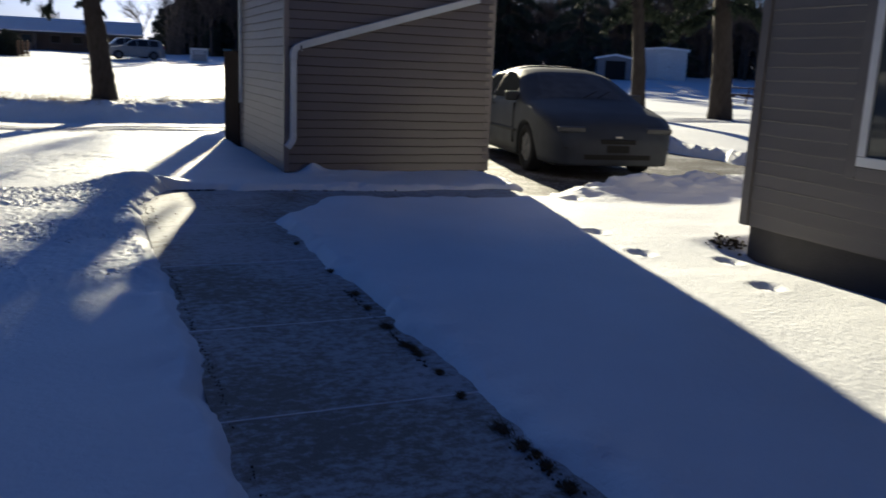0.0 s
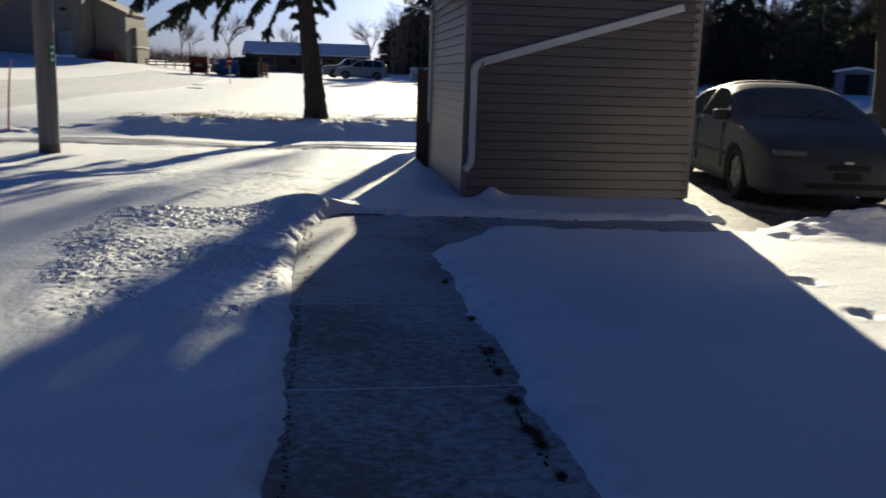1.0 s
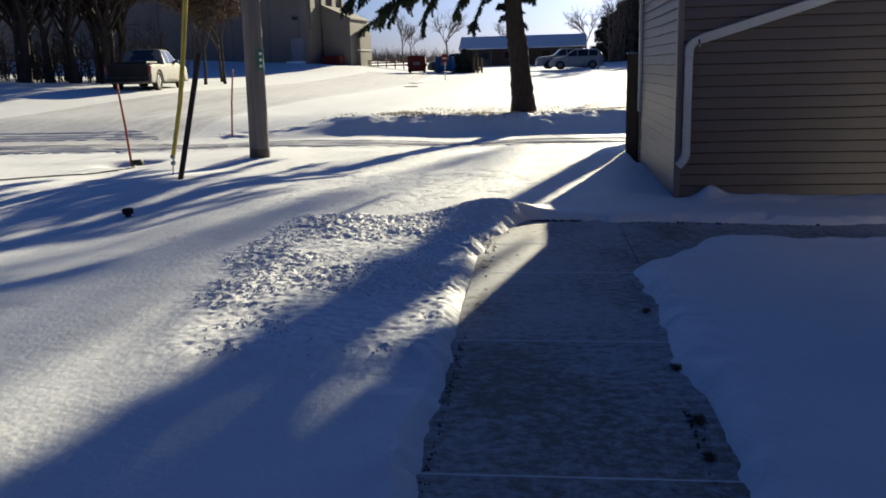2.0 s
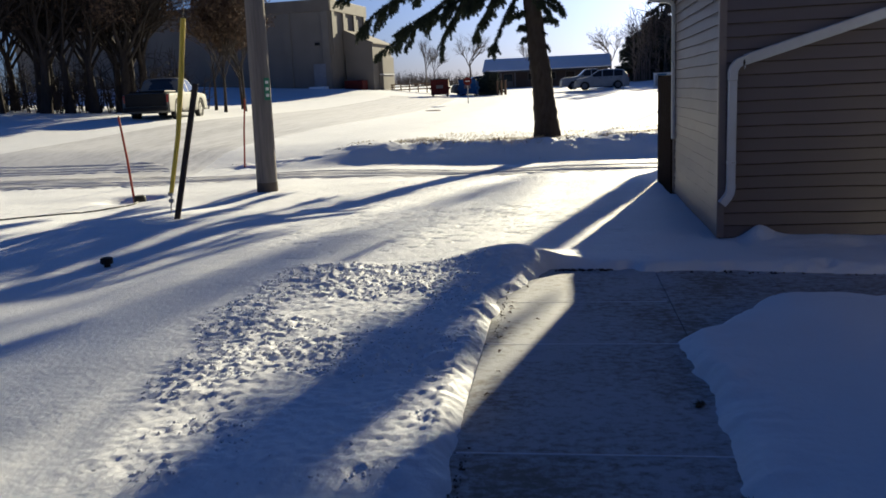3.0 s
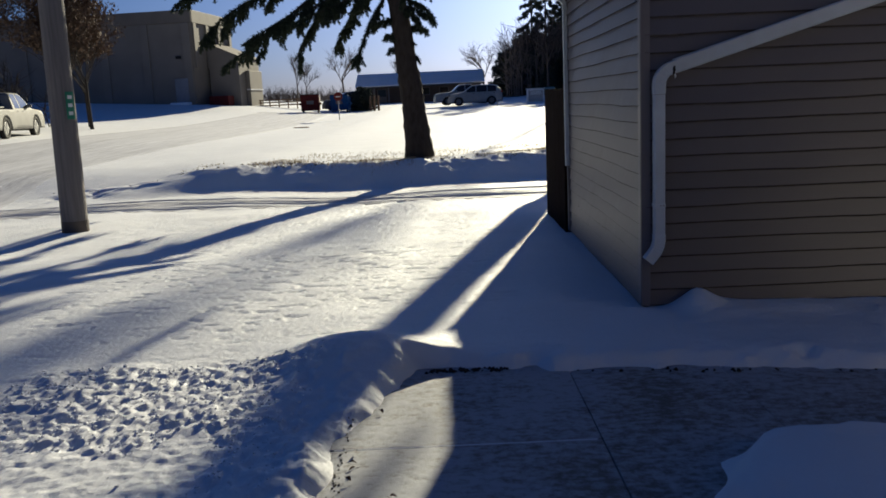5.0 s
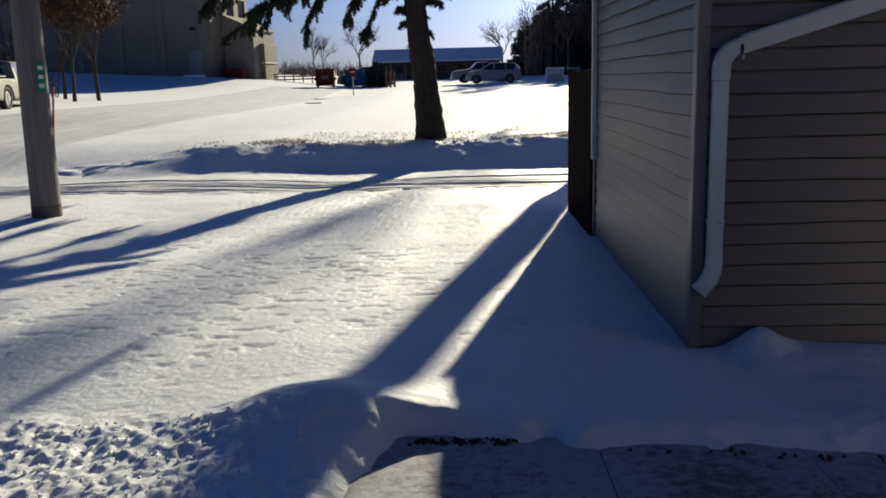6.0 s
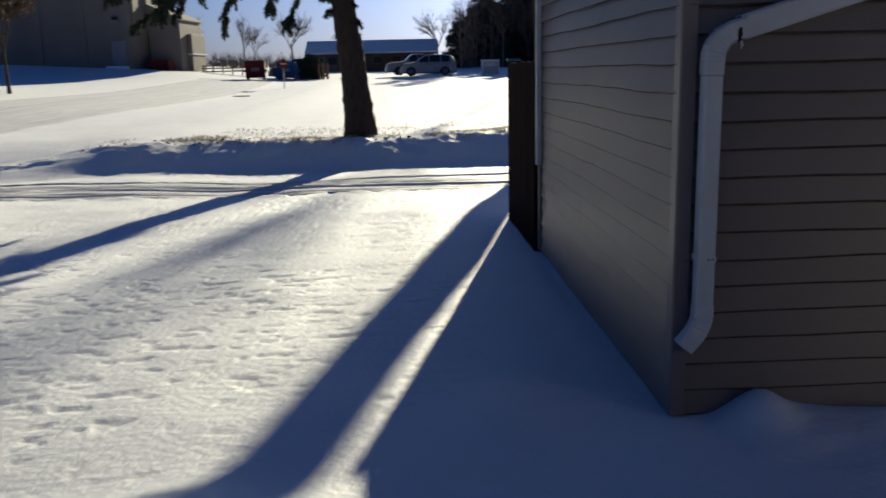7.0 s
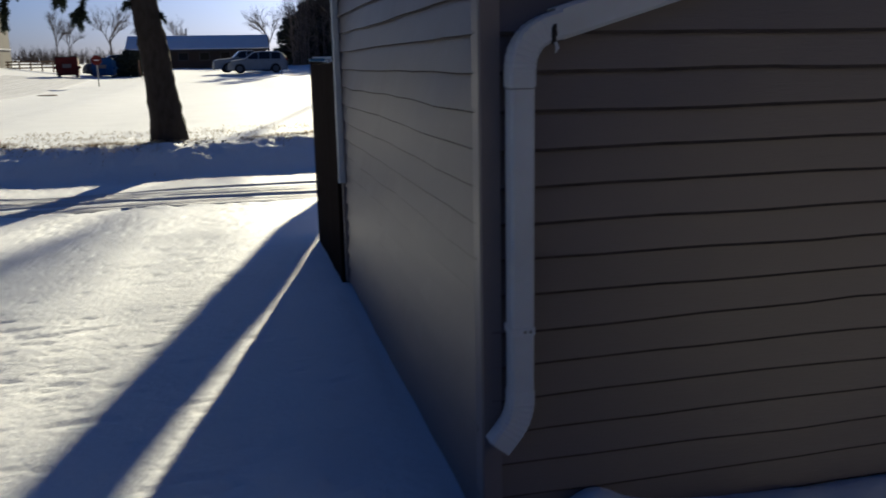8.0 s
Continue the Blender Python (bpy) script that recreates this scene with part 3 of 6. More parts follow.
SILL = -0.0164
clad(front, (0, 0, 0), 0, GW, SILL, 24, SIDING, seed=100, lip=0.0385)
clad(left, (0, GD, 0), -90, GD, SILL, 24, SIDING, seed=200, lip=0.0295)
corner_post(pose(0, 0, SILL), EAVE - SILL, TRIM, garage, 0.028)
corner_post(pose(GW, 0, SILL, 0, 0, 90), EAVE - SILL, TRIM, garage)
corner_post(pose(0, GD, SILL, 0, 0, -90), EAVE - SILL, TRIM, garage, 0.045)
for sx in (-1, 1):
    bm = bmesh.new()
    over = 0.30 if sx < 0 else 0.03
    x_out = GW / 2 + sx * (GW / 2 + over)
    z_out = EAVE - over * PITCH
    prism(bm, ((GW / 2, RIDGE + 0.02), (x_out, z_out + 0.02), (x_out, z_out + 0.10), (GW / 2, RIDGE + 0.12)), "y", -0.22, GD + 0.22)
    part("roof_slope", bm, SHINGLE, garage)
    bm = bmesh.new()
    prism(bm, ((GW / 2, RIDGE + 0.122), (x_out + sx * 0.01, z_out + 0.102), (x_out + sx * 0.02, z_out + 0.16), (GW / 2, RIDGE + 0.20)), "y", -0.24, GD + 0.24)
    part("roof_snow_and_rim", bm, SNOW, garage, "white snow lying on the roof")
    g = bmesh.new()
    gx0 = x_out + sx * 0.012
    prism(g, ((gx0, z_out + 0.09), (gx0, z_out - 0.02), (gx0 + sx * 0.10, z_out - 0.02), (gx0 + sx * 0.125, z_out + 0.09), (gx0 + sx * 0.115, z_out + 0.09), (gx0 + sx * 0.09, z_out - 0.008), (gx0 + sx * 0.012, z_out - 0.008), (gx0 + sx * 0.012, z_out + 0.09)), "y", -0.22, GD + 0.22)
    part("gutter", g, WHITE_METAL, garage)

# downspout across the front wall: long slanting run, elbow, upright, kicked-out foot
PY = -0.075
down = part("downspout", spout([(0.108, PY, 1.275), (0.108, PY, 0.43)], 0.0325, 0.030), WHITE_METAL, garage, "white rectangular metal downspout")
down.matrix_basis = pose(-0.037, 0, 0)
elbow_line = bent_pipe([(0.108, PY, 1.27), (0.108, PY, 1.395), (0.222, PY, 1.428)], 0, 0.085)
part("elbow", spout(elbow_line, 0.036, 0.032, True), WHITE_METAL, down, "crimped white elbow")
part("slanting_run", spout([(0.205, PY + 0.004, 1.425), (2.36, PY + 0.004, 2.06)], 0.042, 0.031), WHITE_METAL, down)
part("foot_elbow", spout(bent_pipe([(0.108, PY, 0.435), (0.108, PY, 0.355), (0.040, PY, 0.272)], 0, 0.055), 0.035, 0.031, True), WHITE_METAL, down, "crimped white outlet elbow")
part("joint_band", boxed(0.0745, 0.1415, PY - 0.0315, PY + 0.0315, 1.263, 1.266, bevel=0.001), STEEL, down)
for zb in (0.60,):
    bm = boxed(0.0742, 0.1418, PY - 0.0318, PY + 0.06, zb, zb + 0.022, bevel=0.002)
    part("strap", bm, WHITE_METAL, down)
    for sx in (0.112, 0.128):
        part("screw", tubed([(sx, PY - 0.036, zb + 0.011), (sx, PY - 0.031, zb + 0.011)], [0.004, 0.005], 8), STEEL, down)
seal = bmesh.new()
bmesh.ops.create_icosphere(seal, subdivisions=3, radius=1.0)
for q in seal.verts:
    bump = 1 + 0.45 * noise.noise(q.co * 2.3 + Vector((4, 1, 7)))
    q.co = Vector((0.190 + q.co.x * 0.0085 * bump, PY - 0.030 + q.co.y * 0.006, 1.402 + q.co.z * 0.026 * bump + 0.004 * q.co.x))
part("torn_sealant", seal, BLACK, down, "dark gap with torn sealant")
part("sealant_shred", tubed([(0.193, PY - 0.034, 1.38), (0.197, PY - 0.037, 1.365), (0.192, PY - 0.036, 1.352)], [0.004, 0.005, 0.001], 6), WHITE_METAL, down)
# downspout at the far corner, under the side gutter
far = part("corner_downspout", spout([(-0.045, GD - 0.05, 2.10), (-0.045, GD - 0.05, 0.62)], 0.020, 0.020), WHITE_METAL, garage, "narrow white downspout at the far corner")
part("offset_elbow", spout(bent_pipe([(-0.36, GD - 0.05, 2.30), (-0.34, GD - 0.05, 2.20), (-0.045, GD - 0.05, 2.17), (-0.045, GD - 0.05, 2.07)], 0, 0.07), 0.022, 0.021), WHITE_METAL, far)
# dryer-vent marks under the siding lip
for dx, dz in ((0.30, 1.372), (0.345, 1.378)):
    part("rust_mark", boxed(dx, dx + 0.010, -0.0195, -0.017, dz - 0.028, dz, bevel=0.002), DEAD_LEAF, garage)

# ---- fence: dark upright boards running on from the garage ----
fence = thing("fence", "dark brown close-boarded wooden fence beside the garage", "fence", pose(0.022, 0, 0))
for i in range(11):
    y0 = 3.10 + i * 0.131
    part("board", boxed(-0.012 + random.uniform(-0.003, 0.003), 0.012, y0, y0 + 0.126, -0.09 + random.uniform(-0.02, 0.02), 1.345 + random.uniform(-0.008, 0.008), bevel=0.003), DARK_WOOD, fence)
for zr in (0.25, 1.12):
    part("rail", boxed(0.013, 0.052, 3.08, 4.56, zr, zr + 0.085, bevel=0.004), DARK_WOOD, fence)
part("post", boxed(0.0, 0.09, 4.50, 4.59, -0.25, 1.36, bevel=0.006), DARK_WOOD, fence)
part("post_cap", boxed(-0.012, 0.102, 4.488, 4.602, 1.362, 1.385, bevel=0.004), BLUE_PAINT, fence, "small blue post cap")
part("post", boxed(0.014, 0.09, 3.08, 3.15, -0.25, 1.30, bevel=0.006), DARK_WOOD, fence)

# ---- house ----
HX, HY = 2.70, -4.58
house = thing("house", "grey-brown vinyl-sided house on a dark foundation", "house")
hw = part("wall_side", boxed(HX, HX + 0.14, -16.0, HY, 0.13, 2.7), TRIM, house)
part("wall_end", boxed(HX + 0.14, HX + 7.0, HY - 0.14, HY, 0.13, 2.7), TRIM, house)
part("wall_end", boxed(HX + 0.14, HX + 7.0, -16.0, -15.86, 0.13, 2.7), TRIM, house)
part("wall_side", boxed(HX + 6.86, HX + 7.0, -15.86, HY - 0.14, 0.13, 2.7), TRIM, house)
part("foundation", boxed(HX + 0.03, HX + 6.97, -15.97, HY - 0.03, -0.35, 0.128), FOUNDATION, house, "dark grey foundation wall")
WIN = (0.985, 2.0, 0.70, 2.05)
clad(hw, (HX, HY, 0), -90, 11.4, 0.13, 25, HOUSE_SIDING, skip=WIN, seed=300, lip=0.0205)
corner_post(pose(HX, HY, 0.13, 0, 0, -90), 2.57, HOUSE_SIDING, house)
win = part("window", boxed(HX - 0.035, HX + 0.01, HY - 1.99, HY - 0.995, 0.71, 0.775, bevel=0.004), WHITE_VINYL, house, "white vinyl window")
part("frame_head", boxed(HX - 0.035, HX + 0.01, HY - 1.99, HY - 0.995, 1.975, 2.04, bevel=0.004), WHITE_VINYL, win)
for ya in (HY - 1.06, HY - 1.99):
    part("frame_jamb", boxed(HX - 0.035, HX + 0.01, ya, ya + 0.065, 0.777, 1.973, bevel=0.004), WHITE_VINYL, win)
part("pane", boxed(HX - 0.018, HX - 0.012, HY - 1.925, HY - 1.06, 0.775, 1.975), PANE, win)
# moulded surround of the window
for ya, yb, za, zb in ((HY - 0.99, HY - 0.90, 0.62, 2.13), (HY - 2.085, HY - 1.995, 0.62, 2.13), (HY - 1.99, HY - 0.995, 0.615, 0.705)):
    part("window_surround", boxed(HX - 0.024, HX + 0.01, ya, yb, za, zb, bevel=0.006), HOUSE_SIDING, win)
bm = bmesh.new()
prism(bm, ((HX - 0.35, 2.62), (HX + 3.5, 4.3), (HX + 7.35, 2.62), (HX + 7.35, 2.74), (HX + 3.5, 4.43), (HX - 0.35, 2.74)), "y", -16.3, HY + 0.3)
part("roof", bm, SHINGLE, house)
bm = bmesh.new()
prism(bm, ((HX + 0.02, 2.70), (HX + 6.98, 2.70), (HX + 3.5, 4.28)), "y", HY - 0.13, HY)
part("gable_wall", bm, HOUSE_SIDING, house)
# unseen dark walls and roof, added to hold back sky light from the north
part("wing_wall", boxed(-10.0, HX, -14.4, -14.2, -0.3, 7.4), DARK_WOOD, house)
part("wing_wall", boxed(-10.2, -10.0, -22.0, -14.2, -0.3, 7.4), DARK_WOOD, house)
bm = bmesh.new()
prism(bm, ((-13.9, 7.3), (-18.2, 9.4), (-22.4, 7.3), (-22.4, 7.45), (-18.2, 9.56), (-13.9, 7.45)), "x", -10.4, HX + 7.2)
part("wing_roof", bm, SHINGLE, house)


# ---- trees ----
def limb_path(p, d, length, droop, n=8, wob=0.06, rng=random):
    pts, dirs = [np.array(p, float)], np.array(d, float)
    dirs /= np.linalg.norm(dirs)
    for i in range(n):
        dirs = dirs + np.array((rng.uniform(-wob, wob), rng.uniform(-wob, wob), rng.uniform(-wob, wob) - droop / n))
        dirs /= np.linalg.norm(dirs)
        pts.append(pts[-1] + dirs * length / n)
    return np.array(pts)


def needle_blades(soup, pts, rng, step_len=0.03, length=0.055, width=0.010, per=6, spread=0.9):
    """Short flat needles in tufts round a twig."""
    seg = np.diff(pts, axis=0)
    L = np.linalg.norm(seg, axis=1)
    total = L.sum()
    n = max(2, int(total / step_len)) * per
    u = rng.random(n) * total
    cum = np.concatenate(([0], np.cumsum(L)))
    c = np.stack([np.interp(u, cum, pts[:, k]) for k in range(3)], -1)
    idx = np.clip(np.searchsorted(cum, u) - 1, 0, len(seg) - 1)
    t = seg[idx] / L[idx][:, None]
    r = rng.normal(size=(n, 3))
    d = t * 0.8 + r * spread * 0.6
    d /= np.linalg.norm(d, axis=1)[:, None]
    s = np.cross(d, rng.normal(size=(n, 3)))
    s /= np.linalg.norm(s, axis=1)[:, None] + 1e-9
    ln = length * rng.uniform(0.7, 1.3, n)[:, None]
    v = np.stack((c - s * width / 2, c + s * width / 2, c + d * ln + s * width / 4, c + d * ln - s * width / 4), 1).reshape(-1, 3)
    soup.add(v, np.arange(n * 4).reshape(n, 4))


def spruce(name, label, base, lean, radius, height, limbs, seed, needle_scale=1.0, group="", single=False, fill=1.0, reps=2, twig=1.0, shaggy=False):
    """A spruce with a tapered leaning trunk and drooping boughs hung with needle twigs. limbs: (height, azimuth degrees, length, droop, fullness)."""
    rng = np.random.default_rng(seed)
    pr = random.Random(seed)
    tree = thing(name, label, "tree", pose(*base), group)
    hs = np.linspace(-0.15, height, 110 if shaggy else 26)
    line = np.stack((lean[0] * hs + 0.02 * np.sin(hs * 1.3), lean[1] * hs, hs), -1)
    rad = radius * np.clip(1 - hs / (height * 1.02), 0.02, 1) * (1 + 0.26 * np.exp(-np.clip(hs, 0, 9) / 0.42))
    v, f = rings(line, rad, 20)
    ang = np.arctan2(v[:, 1] - lean[1] * v[:, 2], v[:, 0] - lean[0] * v[:, 2])
    push = 1 + 0.035 * np.sin(ang * 3 + v[:, 2] * 2.1) + 0.03 * np.sin(v[:, 2] * 5.3 + ang) + 0.07 * np.sin(ang * 5 + 1.3) * np.exp(-v[:, 2] / 0.5) + 0.055 * rng.normal(size=len(v))
    axis = np.stack((lean[0] * v[:, 2], lean[1] * v[:, 2], v[:, 2]), -1)
    v = axis + (v - axis) * push[:, None]
    mesh_part("trunk", fast_mesh("trunk", v, f, True), BARK, tree)
    crown = Soup()
    for h, az, ln, droop, *more in limbs:
        full, rise = more[0] if more else 1.0, more[1] if len(more) > 1 else 0.10
        wood, leaf = (crown, crown) if single else (Soup(), Soup())
        a = radians(az)
        p0 = (lean[0] * h, lean[1] * h, h)
        n = max(5, int(ln * 3.2))
        pts = limb_path(p0, (math.cos(a), math.sin(a), rise), ln, droop, n, 0.14 if shaggy else 0.07, pr)
        wood.tube(pts, np.linspace(0.022 + ln * 0.006, 0.006, len(pts)), 6)
        if shaggy and ln > 1.5:
            # side branches hung with needles, uneven in length
            for k in range(max(2, n // 4), len(pts)):
                if pr.random() < 0.22:
                    continue
                t = pts[k] - pts[k - 1]
                t /= np.linalg.norm(t)
                sd = np.cross(t, (0, 0, 1)) * pr.choice((-1, 1))
                q = pts[k - 1] + (pts[k] - pts[k - 1]) * pr.random()
                br = limb_path(q, t * 0.75 + sd * pr.uniform(0.1, 0.8) + np.array((0, 0, -pr.uniform(0.0, 0.5))), pr.uniform(0.2, 0.7) * min(1.0, ln / 3.5), 0.6, 5, 0.16, pr)
                wood.tube(br, np.linspace(0.011, 0.004, len(br)), 5)
                for j in range(1, len(br)):
                    for rep in range(5):
                        tw = limb_path(br[j - 1], (br[j] - br[j - 1]) * 4 + np.array((pr.uniform(-0.5, 0.5), pr.uniform(-0.5, 0.5), pr.uniform(-0.7, 0.1))), pr.uniform(0.10, 0.26), 0.8, 3, 0.1, pr)
                        needle_blades(leaf, tw, rng, 0.016, 0.050, 0.015, 7)
        for k in range(2, len(pts)):
            share = 0.35 + 0.65 * k / n
            for sgn in (-1, 1):
                for rep in range(reps):
                    q = pts[k - 1] + (pts[k] - pts[k - 1]) * pr.random()
                    t = pts[k] - pts[k - 1]
                    t /= np.linalg.norm(t)
                    sd = np.cross(t, (0, 0, 1)) * sgn
                    tw = limb_path(q, t * 0.8 + sd * pr.uniform(0.3, 0.9) + np.array((0, 0, -pr.uniform(0.0, 0.6))), pr.uniform(0.25, 0.55) * twig * (0.6 + 0.12 * ln), 0.9, 4, 0.1, pr)
                    wood.tube(tw, np.linspace(0.006, 0.003, len(tw)), 4)
                    if pr.random() < full:
                        needle_blades(leaf, tw, rng, 0.022 * needle_scale / fill, 0.065 * needle_scale, 0.013 * needle_scale, 7)
            if pr.random() < full:
                needle_blades(leaf, pts[k - 1:k + 1], rng, 0.025 * needle_scale / fill, 0.07 * needle_scale, 0.014 * needle_scale, 7)
        if not single:
            bough = mesh_part("bough", wood.mesh("bough"), BARK, tree)
            if leaf.n:
                mesh_part("foliage", leaf.mesh("foliage", False), NEEDLE, bough, "dark green drooping needles")
    if single:
        mesh_part("crown", crown.mesh("crown", False), NEEDLE_DARK, tree, "dark shaggy needles")
    return tree


pr = random.Random(4)
limbs1 = [(3.6, 196, 2.4, 0.48, 1.0, -0.28), (3.85, 180, 3.5, 0.45, 1.0, -0.22), (4.1, 174, 4.2, 0.35, 1.0, -0.20), (4.35, 187, 4.5, 0.22, 1.0, -0.08),
          (3.6, 212, 1.8, 0.8, 1.0, -0.50), (4.0, 160, 2.4, 0.7, 1.0, -0.40), (4.65, 192, 4.5, 0.35, 1.0, -0.08), (4.4, 150, 3.0, 0.7, 1.0, -0.25), (4.6, 178, 4.4, 0.6, 1.0, -0.20),
          (2.75, 20, 0.55, 0.6), (3.2, -10, 0.8, 0.7), (3.35, 15, 0.9, 0.8), (3.1, 300, 0.7, 0.9), (2.6, 190, 0.35, 0.4), (2.95, 200, 0.6, 0.9),
          (1.15, 175, 0.16, 0.3, 0.0), (1.6, 350, 0.14, 0.2, 0.0), (1.9, 200, 0.22, 0.4, 0.0), (2.2, 10, 0.24, 0.5, 0.1), (2.3, 185, 0.30, 0.5, 0.2), (2.45, 330, 0.26, 0.5, 0.2), (0.8, 10, 0.12, 0.2, 0.0),
          (3.7, 340, 0.8, 0.6, 0.6, -0.1), (4.2, 30, 1.3, 0.6, 0.8, -0.1), (4.2, 280, 1.5, 0.9, 0.9, -0.3)]
limbs1 += [(4.9, 5, 1.9, 0.5)]
limbs1 += [(6.1 + i * 0.15, i * 137.5 + pr.uniform(-30, 30), pr.uniform(2.4, 3.9) * (1 - i / 58), pr.uniform(0.5, 0.9)) for i in range(42)]
spruce_a = spruce("spruce_tree", "tall leaning spruce with drooping boughs on the snow bank", (-1.62, 13.25, 0.10), (-0.088, 0.0), 0.262, 13.0, limbs1, 11, 1.0, fill=1.7, reps=3, twig=0.5, shaggy=True)
limbs2 = [(3.0 + i * 0.085, pr.uniform(0, 360), pr.uniform(0.25, 0.45), pr.uniform(0.7, 1.2), 0.35) for i in range(22)]
limbs2 += [(3.8 + i * 0.085, i * 137.5, pr.uniform(0.3, 0.55), pr.uniform(0.6, 1.0), 0.3) for i in range(8)]
limbs2 += [(4.25 + i * 0.09, pr.uniform(-80, 80), pr.uniform(0.4, 0.7), 0.35, 0.1) for i in range(4)]
limbs2 += [(4.97 + i * 0.05, pr.uniform(-60, 60), pr.uniform(1.0, 1.4), 0.9, 1.0) for i in range(14)]
limbs2 += [(4.85 + i * 0.07 + (0.35 if math.cos(radians(i * 137.5)) < 0 else 0.0), i * 137.5, pr.uniform(1.1, 1.9) + min(0.7, 0.05 * i), pr.uniform(0.4, 0.8), 1.0) for i in range(52)]
limbs2 += [(4.3, 190, 2.2, 1.7, 0.05)]
limbs2 += [(4.75 + 0.05 * i, -20 + 9 * i, 1.2, 1.4, 1.0) for i in range(4)]
limbs2 = [(h * 1.2, az, *rest) for h, az, *rest in limbs2 if h > 3.7 or math.cos(radians(az)) < -0.3]
spruce_b = spruce("spruce_tree", "straight spruce with bare twigs behind the garage", (1.99, 13.3, 0.10), (-0.02, 0.0), 0.285, 12.0, limbs2, 12, 1.2)

# ---- utility pole with its guy guards and markers ----
pole = thing("utility_pole", "weathered leaning wooden utility pole with a dark butt", "utility pole", pose(-5.955, 5.78, -0.16))
hs = np.linspace(0.0, 10.0, 30)
lean = np.stack((0.012 * hs, 0.0 * hs, hs), -1)
rad = 0.165 - 0.0055 * hs
mesh_part("shaft", fast_mesh("shaft", *rings(lean, rad, 24), True), POLE_WOOD, pole)
mesh_part("butt", fast_mesh("butt", *rings(np.stack((0.012 * np.linspace(-0.3, 0.14, 6), 0 * np.linspace(-0.3, 0.14, 6), np.linspace(-0.3, 0.14, 6)), -1), [0.176, 0.174, 0.172, 0.170, 0.168, 0.1665], 24), True), POLE_BUTT, pole, "dark tarred foot")

plate = part("pole_plate", boxed(-0.055, 0.055, -0.004, 0.004, -0.17, 0.17, bevel=0.003), GREEN_PLATE, pole, "small green plate with white marks")
plate.matrix_basis = pose(0.155, -0.085, 1.60, 0, 1, 58)
for i in range(3):
    b = part("plate_mark", boxed(-0.03, 0.03, -0.0065, -0.004, 0.08 - i * 0.10, 0.125 - i * 0.10), WHITE_PAINT, plate)

# the guy anchor: yellow guard over the wire, black stub beside it
guy = thing("guy_anchor", "yellow plastic guy-wire guard on a steel anchor rod", "guy wire", pose(-6.29, 3.25, -0.13))
gp = [(-0.07, 0.0, 0.26), (0.08, 0.05, 1.0), (0.17, 0.12, 1.75), (0.25, 0.17, 2.48)]
part("guard", tubed(gp, [0.030, 0.032, 0.034, 0.034], 12), YELLOW, guy)
part("anchor_rod", tubed([(-0.10, -0.02, -0.15), (-0.075, 0.0, 0.28)], [0.009, 0.009], 8), STEEL, guy)
part("wire", tubed([(-0.08, 0.0, 0.1), (0.25, 0.17, 2.48), (0.40, 1.6, 8.6)], [0.004, 0.003, 0.003], 6), BLACK, guy)
for z in (0.22, 0.13):
    part("clamp", boxed(-0.11, -0.05, -0.02, 0.02, z, z + 0.05, bevel=0.006), STEEL, guy)
stub = thing("leaning_post", "thin charred wooden post leaning in the snow", "post", pose(-5.98, 2.55, -0.13))
part("shaft", boxed(-0.032, 0.032, -0.032, 0.032, -0.2, 1.68, bevel=0.008, m=pose(0, 0, 0, -3, 12.5, 10)), BLACK_POST, stub)


def marker(label, m, height, lean_x):
    s = thing("marker_stake", label, "marker stake", m, "red markers along the lane")
    part("rod", tubed([(0, 0, -0.4), (-lean_x * height * 0.5, 0, height * 0.5), (-lean_x * height, 0, height)], [0.021, 0.020, 0.018], 10), RED_STAKE, s)
    part("tip", tubed([(-lean_x * height, 0, height + 0.001), (-lean_x * height, 0, height + 0.03)], [0.019, 0.012], 10), RED_STAKE, s)
    return s


marker("leaning red marker stake in a hollow of the snow", pose(-8.28, 5.88, -0.27), 1.36, 0.10)
marker("upright red marker stake at the lane's edge", pose(-8.51, 11.4, -0.12), 1.42, -0.11)
valve = thing("valve_box", "round black valve box sunk in a hollow of the snow", "valve box", pose(-8.12, 5.72, -0.30))
part("ring", tubed([(0, 0, -0.1), (0, 0, 0.10), (0, 0, 0.115)], [0.10, 0.10, 0.09], 18), BLACK, valve)
part("lid", tubed([(0, 0, 0.1155), (0, 0, 0.13)], [0.08, 0.075], 18), FOUNDATION, valve)
vent = thing("vent_cap", "small black pipe cap standing in the snow", "pipe cap", pose(-5.27, -0.36, -0.135) @ Matrix.Diagonal((0.8, 0.8, 0.8, 1)))
part("pipe", tubed([(0, 0, -0.15), (0, 0, 0.06)], [0.035, 0.035], 12), BLACK, vent)
part("cap", tubed([(0, 0, 0.06), (0, 0, 0.068), (0, 0, 0.125), (0, 0, 0.135)], [0.05, 0.068, 0.068, 0.05], 14), BLACK, vent)


# thin black tube along a curved line on the snow
cable = thing("cable", "thin dark curved line on the snow", "cable")
curve_pts = [(-9.6, 2.9), (-9.1, 3.35), (-8.8, 3.62), (-8.48, 4.05), (-8.15, 4.38), (-7.95, 4.72), (-7.92, 5.15), (-8.08, 5.60)]
cx, cy = np.array([q[0] for q in curve_pts]), np.array([q[1] for q in curve_pts])
cu = np.linspace(0, len(cx) - 1, 60)
cx, cy = np.interp(cu, range(len(cx)), cx) + 0.03 * np.sin(cu * 2.3), np.interp(cu, range(len(cy)), cy)
part("cable_run", tubed(np.stack((cx, cy, snow_height(cx, cy) + 0.012), -1), np.full(60, 0.011), 6), BLACK, cable)

